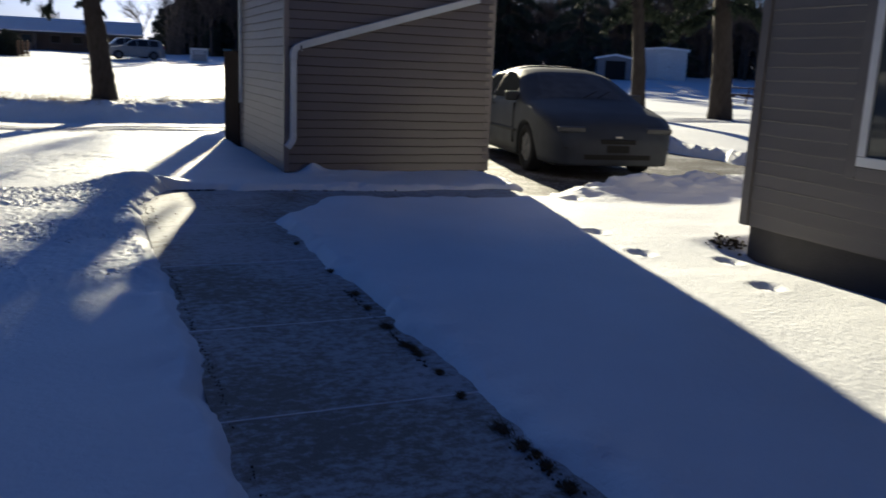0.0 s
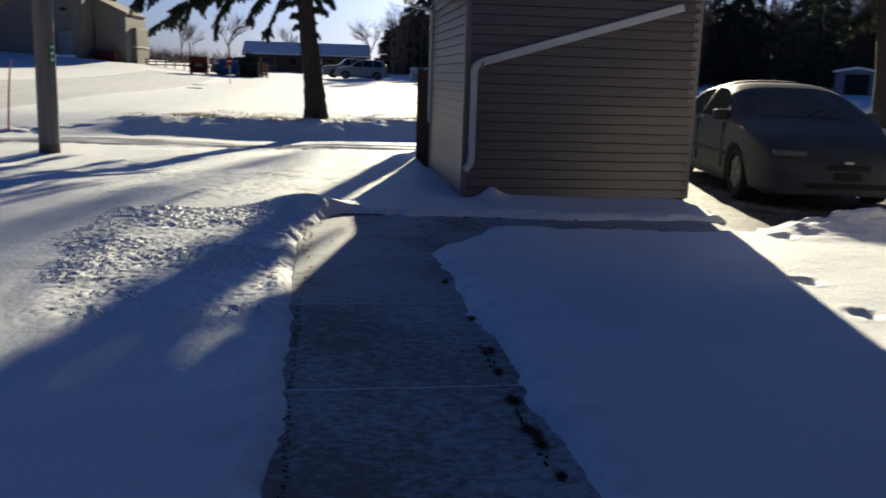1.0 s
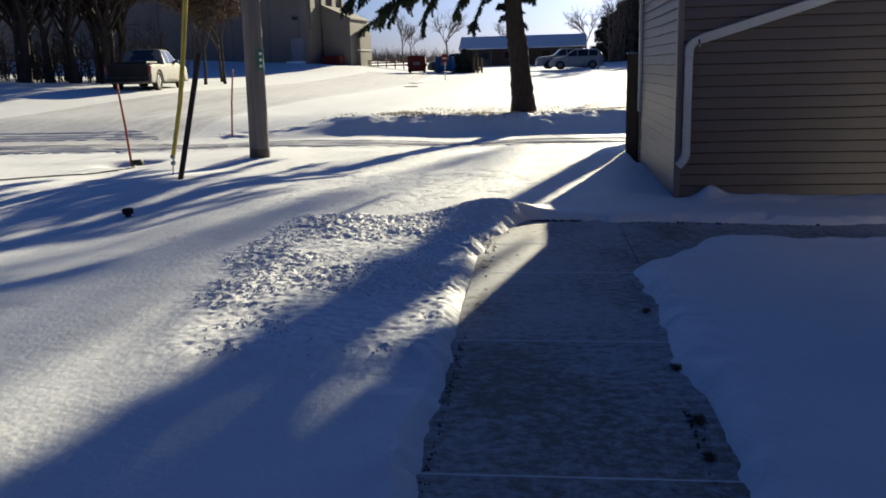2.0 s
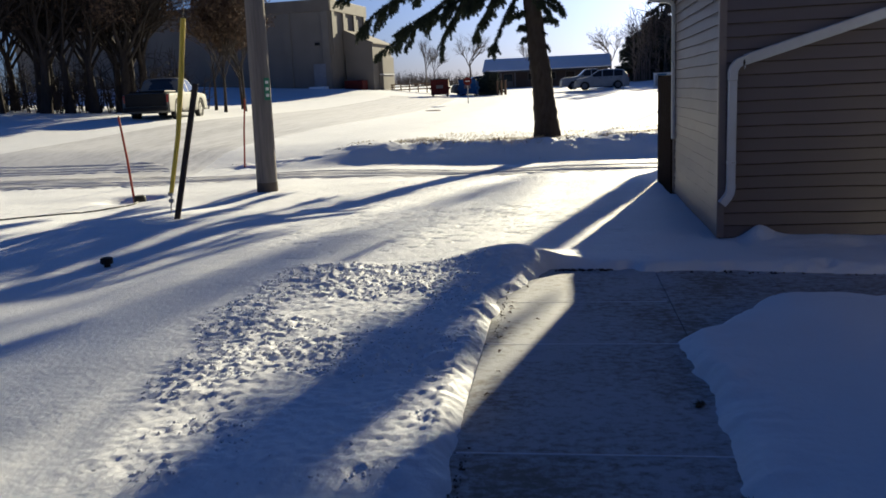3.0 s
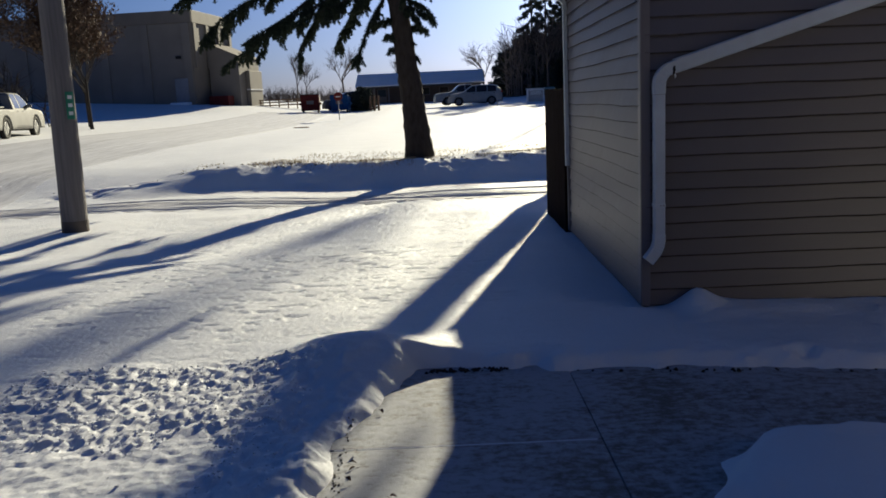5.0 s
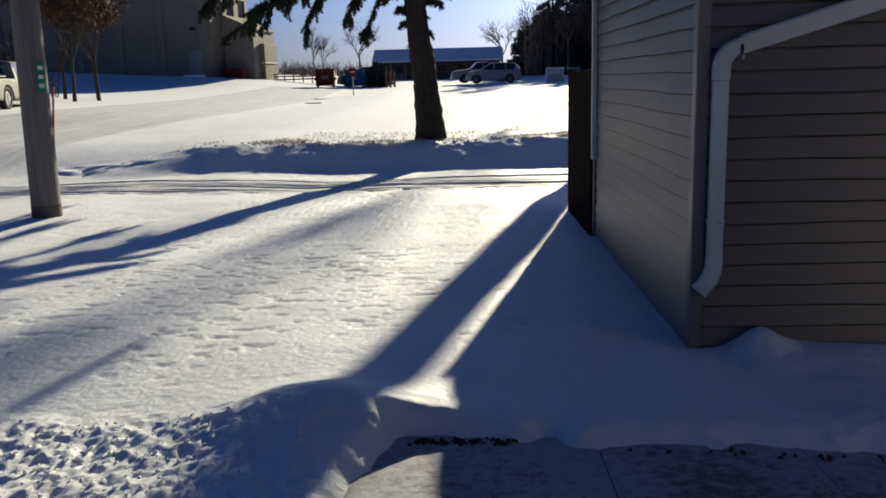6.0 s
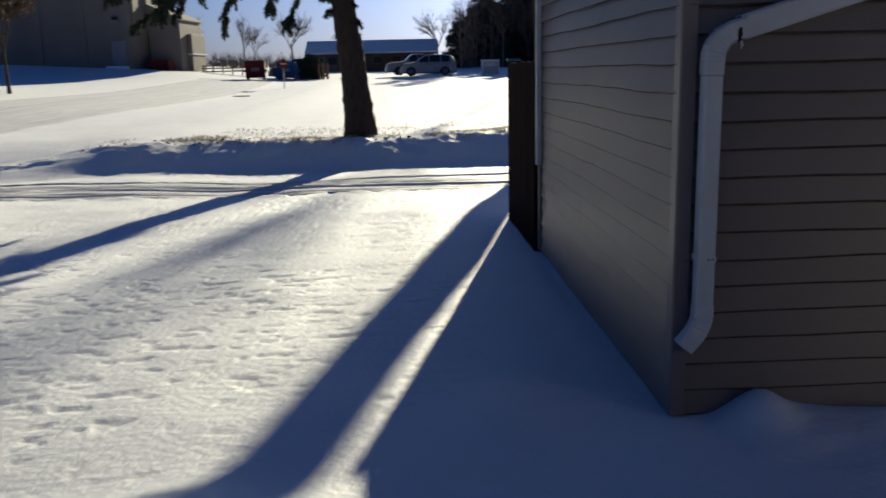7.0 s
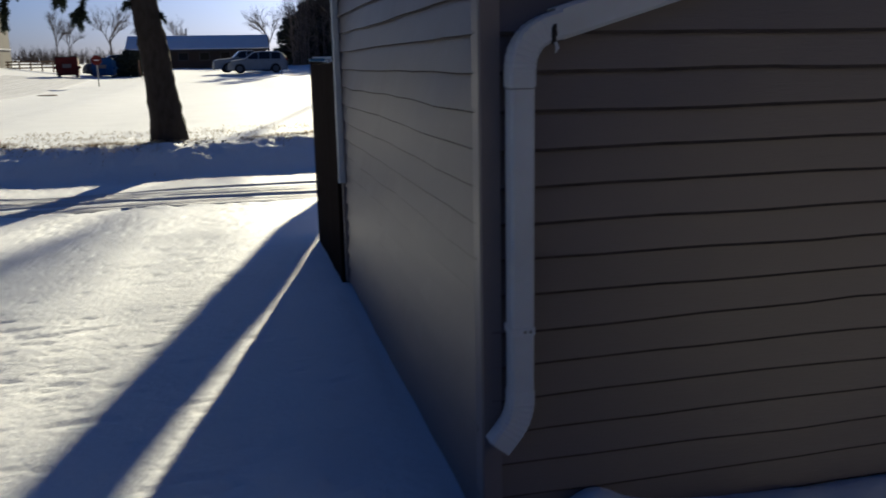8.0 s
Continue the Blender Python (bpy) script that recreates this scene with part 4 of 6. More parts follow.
# ---- vehicles ----
def vehicle(name, label, m, top, width, belt, axles, wheel_r, clear, paint, glass, side_windows, screens, group="", snow=False, lamps=(), tails=(), mirror=None, arch=0.05, square=False, side_glass=None):
    """A car whose body is lofted along its length. x points ahead. top: (x, height) along the upper outline."""
    car = thing(name, label, "car", m, group)
    tx, tz = np.array([p[0] for p in top]), np.array([p[1] for p in top])
    xs = np.unique(np.concatenate((np.linspace(tx[0], tx[-1], 64), tx)))
    length = tx[-1] - tx[0]
    mid = (tx[0] + tx[-1]) / 2

    def roof(x):
        k = np.array([-0.06, -0.03, 0, 0.03, 0.06])
        return float(np.mean(np.interp(np.clip(x + k, tx[0], tx[-1]), tx, tz)))

    def under(x):
        z = clear
        for a in axles:
            r = wheel_r + arch
            if abs(x - a) < r:
                z = max(z, wheel_r + math.sqrt(r * r - (x - a) ** 2) * 0.96)
        return z

    def half(x, z):
        w = width / 2 * (1 - 0.10 * abs((x - mid) / (length / 2)) ** 5 - 0.17 * abs((x - mid) / (length / 2)) ** 14) * (1 - 0.05 * ((z - 0.62) / 0.45) ** 2)
        if square:
            w = width / 2 * (1 - 0.05 * max(0.0, (x - mid) / (length / 2)) ** 5) * (1 - 0.02 * ((z - 0.62) / 0.45) ** 2)
        return w - (0.20 if square else 0.36) * max(0.0, z - belt)

    def section(x, grow=0.0):
        zt, zb = roof(x), under(x)
        zs = zt - min(0.04 if square else 0.07, (zt - zb) * 0.4)
        pts = []
        for k in range(9):
            z = zb + (zs - zb) * k / 8
            pts.append((half(x, z) + grow, z))
        edge = half(x, zs)
        for k in range(1, 7):
            f = 1 - k / 6
            pts.append((edge * f * (0.985 if k == 1 else 1.0), zs + (zt - zs) * (1 - f ** 4) + grow))
        return pts

    bm = bmesh.new()
    loops = []
    for x in xs:
        s = section(x)
        row = [bm.verts.new((x, y, z)) for y, z in s] + [bm.verts.new((x, -y, z)) for y, z in s[-2::-1]]
        loops.append(row)
    for a, b in zip(loops, loops[1:]):
        for i in range(len(a) - 1):
            bm.faces.new((a[i], a[i + 1], b[i + 1], b[i]))
        bm.faces.new((a[-1], a[0], b[0], b[-1]))
    bm.faces.new(loops[0][::-1])
    bm.faces.new(loops[-1])
    body = part("body", bm, paint, car, smooth=True)

    def side_patch(x0, x1, z0, z1, sgn, mat, nm, out=0.006):
        b = bmesh.new()
        nx, nz = 10, 5
        grid = []
        for i in range(nx + 1):
            x = x0 + (x1 - x0) * i / nx
            hi = min(z1, roof(x) - 0.085)
            grid.append([b.verts.new((x, sgn * (half(x, z0 + (hi - z0) * j / nz) + out), z0 + (hi - z0) * j / nz)) for j in range(nz + 1)])
        for p, q in zip(grid, grid[1:]):
            for j in range(nz):
                b.faces.new((p[j], q[j], q[j + 1], p[j + 1]))
        return part(nm, b, mat, car, smooth=True)

    def top_patch(x0, x1, inset, mat, nm, out=0.007):
        b = bmesh.new()
        grid = []
        for i in range(11):
            x = x0 + (x1 - x0) * i / 10
            zt = roof(x)
            zs = zt - min(0.07, (zt - under(x)) * 0.4)
            e = half(x, zs) - inset
            row = []
            for k in range(13):
                f = -1 + k / 6
                row.append(b.verts.new((x, e * f, zs + (zt - zs) * (1 - abs(f) ** 4) + out)))
            grid.append(row)
        for p, q in zip(grid, grid[1:]):
            for j in range(12):
                b.faces.new((p[j], p[j + 1], q[j + 1], q[j]))
        return part(nm, b, mat, car, smooth=True)

    for sgn in (-1, 1):
        for x0, x1 in side_windows:
            side_patch(x0, x1, belt + 0.03, 9, sgn, side_glass or glass, "side_window")
        for k, x in enumerate(side_windows):
            side_patch(x[0] + 0.10, x[0] + 0.24, belt - 0.10, belt - 0.07, sgn, BLACK, "door_handle", 0.02)
        part("sill", boxed(axles[0] + wheel_r + 0.09, axles[1] - wheel_r - 0.09, sgn * width * 0.46 - 0.03, sgn * width * 0.46 + 0.03, clear - 0.03, clear + 0.06, bevel=0.02), BLACK, car)
    for nm, x0, x1, inset in screens:
        top_patch(x0, x1, inset, glass, nm)
    # white strip on a car roof, standing in for its bright sunlit rim
    if snow:
        top_patch(*snow, 0.03, SNOW, "roof_snow_and_rim", 0.02)
    for x, y, z, sx, sy, sz in lamps:
        for sgn in (-1, 1):
            part("headlamp", boxed(x - sx, x + sx, sgn * y - sy, sgn * y + sy, z - sz, z + sz, bevel=min(sx, sz) * 0.5), LAMP_GLASS, car, "clear headlamp")
    for x, y, z, sx, sy, sz in tails:
        for sgn in (-1, 1):
            part("tail_lamp", boxed(x - sx, x + sx, sgn * y - sy, sgn * y + sy, z - sz, z + sz, bevel=min(sx, sz) * 0.5), TAIL, car, "red tail lamp")
    front_x = tx[-1]
    part("grille", boxed(front_x - 0.10, front_x + 0.006, -width * 0.13, width * 0.13, 0.47, 0.53, bevel=0.012), BLACK, car)
    part("air_intake", boxed(front_x - 0.10, front_x + 0.004, -width * 0.25, width * 0.25, 0.27, 0.34, bevel=0.012), BLACK, car)
    part("bumper", boxed(tx[0] - 0.03, tx[0] + 0.16, -width * 0.40, width * 0.40, 0.34, 0.52, bevel=0.04), paint, car)
    part("underbody", boxed(tx[0] + 0.3, tx[-1] - 0.3, -width * 0.40, width * 0.40, clear - 0.04, clear + 0.25), BLACK, car)
    if mirror:
        for sgn in (-1, 1):
            part("mirror", boxed(mirror[0] - 0.05, mirror[0] + 0.05, sgn * (width / 2 + 0.02) - 0.11, sgn * (width / 2 + 0.02) + 0.09, mirror[1], mirror[1] + 0.13, bevel=0.03), paint, car)
    for a in axles:
        for sgn in (-1, 1):
            y = sgn * (width / 2 - 0.13)
            t = bmesh.new()
            prof = [(-0.10, 0.62), (-0.105, 0.9), (-0.08, 1.0), (0.08, 1.0), (0.105, 0.9), (0.10, 0.62)]
            ringsv = [[t.verts.new((wheel_r * r * math.cos(k * math.tau / 28), yy, wheel_r * r * math.sin(k * math.tau / 28))) for k in range(28)] for yy, r in prof]
            for A, B in zip(ringsv, ringsv[1:] + ringsv[:1]):
                for k in range(28):
                    t.faces.new((A[k], A[(k + 1) % 28], B[(k + 1) % 28], B[k]))
            wheel = part("wheel", t, RUBBER, car, smooth=True)
            wheel.matrix_basis = pose(a, y, wheel_r)
            r = bmesh.new()
            tube(r, [(0, sgn * 0.03, 0), (0, sgn * 0.075, 0), (0, sgn * 0.085, 0)], [wheel_r * 0.64, wheel_r * 0.64, wheel_r * 0.55], 20)
            part("rim", r, RIM, wheel)
            for k in range(5):
                sp = boxed(0.03, wheel_r * 0.6, sgn * 0.088 - 0.008, sgn * 0.088 + 0.008, -0.025, 0.025, bevel=0.004, m=pose(0, 0, 0, 0, k * 72, 0))
                part("spoke", sp, RIM, wheel)
    return car


SEDAN = [(-2.48, 0.50), (-2.45, 0.74), (-2.36, 0.94), (-1.75, 1.00), (-1.5, 1.03), (-0.80, 1.36), (-0.25, 1.415), (0.15, 1.40), (0.45, 1.33), (1.20, 0.99), (1.55, 0.93), (2.0, 0.84), (2.28, 0.73), (2.42, 0.60), (2.47, 0.45)]
sedan = vehicle("sedan", "dark grey sedan coated in frost, parked on the driveway", pose(4.60, 1.83, -0.10, 0, 0, -99.8), SEDAN, 1.84, 0.93, (-1.36, 1.40), 0.325, 0.20,
        CAR_DARK, FROST, ((-1.15, -0.38), (-0.28, 0.72)), (("windscreen", 0.42, 1.20, 0.07), ("rear_window", -1.5, -0.86, 0.08)), snow=(-0.70, -0.1),
        lamps=((2.29, 0.60, 0.640, 0.10, 0.18, 0.036),), tails=((-2.44, 0.62, 0.82, 0.05, 0.18, 0.07),), mirror=(0.85, 0.93), side_glass=DIM_GLASS)
for sgn in (-1, 1):
    part("fog_lamp", boxed(2.36, 2.452, sgn * 0.58 - 0.07, sgn * 0.58 + 0.07, 0.285, 0.325, bevel=0.01), LAMP_GLASS, sedan, "small clear fog lamp")
    part("wiper", tubed([(1.215, sgn * 0.10 + 0.10, 1.010), (1.02, sgn * 0.10 + 0.36, 1.098)], [0.008, 0.006], 6), BLACK, sedan)
    for xs in (-1.28, -0.33, 0.86):
        part("door_seam", boxed(xs - 0.004, xs + 0.004, sgn * 0.888, sgn * 0.925, 0.34, 0.90), BLACK, sedan)
    part("side_moulding", boxed(-1.0, 1.0, sgn * 0.905, sgn * 0.935, 0.50, 0.545, bevel=0.008), BLACK, sedan)
part("bumper_seam", boxed(2.30, 2.452, -0.72, 0.72, 0.408, 0.420), BLACK, sedan)
part("plate_bar", boxed(2.44, 2.485, -0.15, 0.15, 0.365, 0.455, bevel=0.006), BLACK, sedan, "blank dull plate")
part("badge", boxed(2.452, 2.478, -0.05, 0.05, 0.545, 0.575, bevel=0.006), STEEL, sedan)
PICKUP = [(-2.75, 0.62), (-2.74, 1.08), (-2.70, 1.16), (-0.82, 1.16), (-0.78, 1.20), (-0.70, 1.72), (-0.45, 1.80), (0.35, 1.79), (0.55, 1.74), (1.10, 1.24), (1.3, 1.18), (2.35, 1.10), (2.62, 1.0), (2.70, 0.80), (2.72, 0.5)]
gz = float(land(-17.4, 26.6))
# the dark glass sheet over the bed stands in for shade inside it
truck = vehicle("pickup_truck", "pale cream pickup truck with extended cab parked beside the lane", pose(-17.66, 27.0, gz - 0.08, 0, 0, 97) @ Matrix.Diagonal((0.95, 0.95, 0.95, 1)), PICKUP, 1.95, 1.14, (-1.66, 1.62), 0.42, 0.36,
        CAR_SILVER, DARK_GLASS, ((-0.55, -0.05), (0.05, 0.85)), (("windscreen", 0.58, 1.10, 0.08), ("rear_window", -0.78, -0.64, 0.1), ("bed_cover", -2.62, -0.95, 0.10)),
        lamps=((2.64, 0.72, 0.86, 0.05, 0.16, 0.10),), tails=((-2.72, 0.86, 0.92, 0.04, 0.08, 0.16),), mirror=(0.80, 1.18), arch=0.09, square=True)
# tailgate colour blackened for the shade on the truck's rear
part("tailgate", boxed(-2.80, -2.755, -0.86, 0.86, 0.62, 1.13, bevel=0.015), BLACK, truck, "tailgate coloured black for the shaded rear")
part("tow_bumper", boxed(-2.93, -2.76, -0.90, 0.90, 0.42, 0.58, bevel=0.03), BLACK, truck, "dark step bumper")
# black slab painted in for the shade of an open bed
part("bed_load", boxed(-2.55, -1.1, -0.75, 0.75, 1.17, 1.24, bevel=0.03), BLACK, truck, "black slab standing in for the shaded open bed")
SUV = [(-2.28, 0.55), (-2.26, 0.95), (-2.18, 1.20), (-1.85, 1.58), (-1.5, 1.65), (-0.4, 1.69), (0.25, 1.64), (0.95, 1.16), (1.25, 1.08), (1.95, 1.00), (2.18, 0.88), (2.28, 0.70), (2.30, 0.45)]
for m, lab in ((pose(2.1, 67.0, float(land(2.1, 67)) + 0.02, 0, 0, 176), "white sport utility vehicle parked on the snowy lot"),
               ):
    vehicle("suv", lab, m, SUV, 1.86, 1.05, (-1.36, 1.38), 0.36, 0.24, CAR_WHITE, DARK_GLASS, ((-1.75, -1.05), (-0.97, -0.12), (-0.04, 0.75)),
            (("windscreen", 0.32, 0.95, 0.08), ("rear_window", -2.16, -1.9, 0.1)), "vehicles on the far lot", lamps=((2.12, 0.66, 0.86, 0.10, 0.18, 0.06),), tails=((-2.22, 0.72, 1.05, 0.05, 0.12, 0.10),), mirror=(0.75, 1.06))


vehicle("pickup_truck", "white crew-cab pickup truck parked behind a sport utility vehicle", pose(1.35, 72.6, float(land(0.4, 72.6)) + 0.10, 0, 0, 186), PICKUP, 1.95, 1.14, (-1.66, 1.62), 0.38, 0.36,
        CAR_WHITE, DARK_GLASS, ((-0.62, -0.02), (0.06, 0.90)), (("windscreen", 0.58, 1.10, 0.08), ("rear_window", -0.78, -0.64, 0.1)), "vehicles on the far lot",
        lamps=((2.64, 0.72, 0.86, 0.05, 0.16, 0.10),), tails=((-2.72, 0.86, 0.92, 0.04, 0.08, 0.16),), mirror=(0.80, 1.18), square=True)


# ---- dumpsters, signs and other things of the field ----
def dumpster(label, m, paint):
    d = thing("dumpster", label, "dumpster", m, "dumpsters by the lot")
    bm = bmesh.new()
    prism(bm, ((-0.62, 0.14), (0.62, 0.14), (0.74, 1.02), (0.74, 1.22), (-0.74, 1.48), (-0.74, 1.02)), "x", -0.92, 0.92)
    part("body", bm, paint, d)
    for x0, x1 in ((-0.93, -0.01), (0.01, 0.93)):
        bm = bmesh.new()
        prism(bm, ((0.78, 1.225), (-0.76, 1.495), (-0.76, 1.535), (0.78, 1.265)), "x", x0, x1)
        part("lid", bm, BLACK, d, "black plastic lid")
    for sx in (-1, 1):
        part("fork_pocket", boxed(sx * 1.0 - 0.075, sx * 1.0 + 0.075, -0.55, 0.55, 0.62, 0.82, bevel=0.01), paint, d)
        for y in (-0.5, 0.5):
            part("foot", boxed(sx * 0.75 - 0.08, sx * 0.75 + 0.08, y - 0.08, y + 0.08, -0.05, 0.138), BLACK, d)
    for k in range(4):
        part("rib", boxed(-0.84 + k * 0.54, -0.78 + k * 0.54, -0.71, -0.63, 0.25, 1.0, bevel=0.01), paint, d)
    part("notice", boxed(-0.35, 0.35, -0.735, -0.722, 0.70, 0.98), TAN_WALL, d, "faded pale panel")
    return d


dumpster("dark red steel dumpster with black lids", pose(-11.55, 65.7, float(land(-11.55, 65.7)), 0, 0, 4) @ Matrix.Diagonal((0.82, 0.82, 0.95, 1)), RED_PAINT)
dumpster("blue steel dumpster with black lids", pose(-9.3, 67.6, float(land(-9.3, 67.6)), 0, 0, -6) @ Matrix.Diagonal((0.82, 0.82, 0.95, 1)), BLUE_PAINT)
parked = vehicle("suv", "dark vehicle half hidden behind the dumpsters", pose(-9.0, 71.5, float(land(-9, 71.5)) + 0.02, 0, 0, 200), SUV, 1.86, 1.05, (-1.36, 1.38), 0.36, 0.24, CAR_DARK, DARK_GLASS,
                 ((-1.75, -1.05), (-0.97, -0.12), (-0.04, 0.75)), (("windscreen", 0.32, 0.95, 0.08),), "vehicles on the far lot")

fence_far = thing("rail_fence", "low brown rail fence on the skyline", "fence", pose(-15.0, 75.0, float(land(-15, 75))))
for k in range(7):
    part("post", boxed(-2.6 + k * 0.85, -2.5 + k * 0.85, -0.05, 0.05, -0.2, 0.85, bevel=0.01), TABLE_WOOD, fence_far)
for z in (0.25, 0.52, 0.74):
    part("rail", boxed(-2.7, 2.75, -0.09, -0.052, z, z + 0.11, bevel=0.008), TABLE_WOOD, fence_far)
for x in (-6.85, -6.5, -6.15):
    bol = thing("bollard", "pale brown wooden bollard by the lot", "bollard", pose(x, 68.4, float(land(x, 68.4))), "bollards by the lot")
    part("post", tubed([(0, 0, -0.2), (0, 0, 1.22), (0, 0, 1.27)], [0.10, 0.095, 0.06], 12), TABLE_WOOD, bol)

stop = thing("stop_sign", "small red octagonal sign on a steel post in the snow", "road sign", pose(-7.42, 49.5, float(land(-7.42, 49.5))))
part("post", boxed(-0.03, 0.03, -0.02, 0.02, -0.3, 1.75, bevel=0.005), STEEL, stop)
octo = [(0.29 * math.cos(radians(22.5 + 45 * k)), 1.45 + 0.29 * math.sin(radians(22.5 + 45 * k))) for k in range(8)]
face = part("face", prism(bmesh.new(), octo, "y", -0.035, -0.022), RED_PAINT, stop, "red octagon")
part("lettering_bar", boxed(-0.15, 0.15, -0.040, -0.036, 1.43, 1.465), WHITE_PAINT, face)
cover = thing("manhole_slab", "dark bare utility cover showing through snow", "utility cover", pose(-8.2, 38.8, float(land(-8.2, 38.8)) + 0.0))
part("cover", tubed([(0, 0, -0.05), (0, 0, 0.025), (0, 0, 0.04)], [0.44, 0.42, 0.36], 20), TABLE_WOOD, cover)
cabinet = thing("utility_cabinet", "white utility cabinet with a grey door standing on snow", "cabinet", pose(6.55, 62.0, float(land(6.55, 62.0))))
part("body", boxed(-0.66, 0.66, -0.3, 0.3, -0.1, 1.06, bevel=0.03), WHITE_PAINT, cabinet)
part("lid", boxed(-0.70, 0.70, -0.34, 0.34, 1.065, 1.13, bevel=0.02), WHITE_PAINT, cabinet)
part("door", boxed(-0.56, 0.56, -0.315, -0.302, 0.12, 0.96, bevel=0.005), STEEL, cabinet, "grey metal door")
for k in range(3):
    part("vent_slat", boxed(-0.42, 0.42, -0.330, -0.317, 0.66 + k * 0.09, 0.70 + k * 0.09, bevel=0.004), WHITE_PAINT, cabinet)
rod = thing("marker_rod", "thin grey marker rod beside the lot", "marker", pose(3.4, 60.0, float(land(3.4, 60))))
part("rod", tubed([(0, 0, -0.2), (0.04, 0, 0.95)], [0.03, 0.03], 8), STEEL, rod)


# ---- buildings beyond the field ----
def long_building():
    gz = float(land(-3, 104))
    b = thing("long_building", "long low brown building with a snow-covered roof", "building", pose(-3.15, 104.0, gz, 0, 0, 0))
    w, d, h = 7.6, 7.0, 2.0
    part("wall_front", boxed(-w, w, 0, 0.25, -0.5, h), BROWN_WALL, b)
    part("wall_back", boxed(-w, w, d - 0.25, d, -0.5, h), BROWN_WALL, b)
    for sx in (-1, 1):
        bm = bmesh.new()
        prism(bm, ((0.25, -0.5), (d - 0.25, -0.5), (d - 0.25, h), (d / 2, h + 1.45), (0.25, h)), "x", sx * w - 0.12, sx * w + 0.12)
        part("wall_end", bm, BROWN_WALL, b)
    bm = bmesh.new()
    prism(bm, ((-0.9, h - 0.05), (d / 2, h + 1.55), (d + 0.7, h + 0.0), (d + 0.7, h + 0.22), (d / 2, h + 1.78), (-0.9, h + 0.17)), "x", -w - 0.5, w + 0.5)
    part("roof", bm, SHINGLE, b)
    bm = bmesh.new()
    prism(bm, ((-0.95, h + 0.18), (d / 2, h + 1.79), (d + 0.7, h + 0.23), (d / 2, h + 1.91), (-0.95, h + 0.30)), "x", -w - 0.55, w + 0.55)
    part("roof_snow_and_rim", bm, SNOW, b, "white snow on the roof")
    for k, x in enumerate((-6.6, -4.9, -1.8, 0.6, 3.0, 5.6)):
        wn_ = part("window" if k != 1 else "door", boxed(x - 0.6, x + 0.6, -0.05, 0.10, 0.9 if k != 1 else 0.0, 1.85, bevel=0.02), TAN_DARK, b)
        part("pane", boxed(x - 0.52, x + 0.52, -0.066, -0.052, 0.98 if k != 1 else 0.9, 1.77), DARK_GLASS, wn_)
    for x in (-7.5, -5.8, -4.0):
        part("porch_post", boxed(x - 0.09, x + 0.09, -0.8, -0.62, -0.4, h - 0.04), TAN_WALL, b)
    part("chimney_pipe", tubed([(-1.4, 3.2, h + 1.9), (-1.4, 3.2, h + 2.7)], [0.09, 0.09], 8), STEEL, b)
    part("antenna", tubed([(-2.7, 3.3, h + 1.3), (-2.7, 3.3, h + 3.2)], [0.035, 0.03], 6), STEEL, b)


long_building()


def big_building():
    gz = float(land(-24, 70))
    b = thing("large_building", "large tan windowless hall with pilasters and side annex", "building", pose(-21.9, 69.4, gz, 0, 0, -7))
    H = 7.75
    part("wall_front", boxed(-34, 0, 0, 0.3, -1.0, H), TAN_WALL, b)
    bm = boxed(-0.3, 0.0, 0.3, 9.5, -1.0, H)
    part("wall_side", bm, TAN_WALL, b)
    part("wall_back", boxed(-34, -0.3, 9.2, 9.5, -1.0, H), TAN_WALL, b)
    part("wall_end", boxed(-34, -33.7, 0.3, 9.2, -1.0, H), TAN_WALL, b)
    part("roof", boxed(-33.9, -0.1, 0.1, 9.4, H - 0.5, H - 0.2), TAN_DARK, b)
    part("parapet", boxed(-34.12, 0.14, -0.14, 0.02, H - 0.95, H + 0.12, bevel=0.03), TAN_DARK, b, "darker band along the top")
    part("parapet", boxed(0.02, 0.16, 0.06, 9.6, H - 0.95, H + 0.12, bevel=0.03), TAN_DARK, b)
    for k in range(9):
        x = -0.45 - k * 3.75
        part("pilaster", boxed(x - 0.35, x + 0.35, -0.13, 0.0, -1.0, H - 0.96, bevel=0.02), TAN_WALL, b)
    for k in range(4):
        y = 0.6 + k * 2.8
        part("pilaster", boxed(0.0, 0.16, y - 0.3, y + 0.3, 3.0, H - 0.96, bevel=0.02), TAN_WALL, b)
    door = part("door", boxed(-1.75, -0.55, -0.20, -0.14, 0.0, 2.15, bevel=0.02), GREY_DOOR, b, "pale grey double door")
    part("handle", boxed(-0.72, -0.66, -0.25, -0.201, 0.95, 1.15), STEEL, door)
    lamp = part("wall_lamp", boxed(-1.45, -1.0, -0.30, -0.135, 3.8, 4.05, bevel=0.03), BLACK, b)
    # annex with a sloping top
    bm = bmesh.new()
    prism(bm, ((0.18, -1.0), (2.9, -1.0), (2.9, 3.9), (0.18, 5.1)), "y", 3.0, 8.5)
    part("annex", bm, TAN_WALL, b)
    bm = bmesh.new()
    prism(bm, ((0.17, 5.12), (3.02, 3.86), (3.02, 3.98), (0.17, 5.26)), "y", 2.9, 8.6)
    part("annex_roof", bm, TAN_DARK, b)
    part("porch", boxed(2.91, 3.3, 4.6, 8.0, -0.5, 2.75, bevel=0.02), TAN_WALL, b)
    part("porch_band", boxed(2.95, 3.36, 4.55, 8.0, 1.0, 1.12), WHITE_PAINT, b)
    part("low_bin", boxed(0.6, 2.4, 1.2, 2.6, -0.5, 0.55, bevel=0.05), RED_PAINT, b, "low dark red bin by the wall")
    part("doorstep", boxed(-2.0, -0.4, -1.0, -0.15, -0.3, 0.12, bevel=0.03), SNOW, b)


big_building()


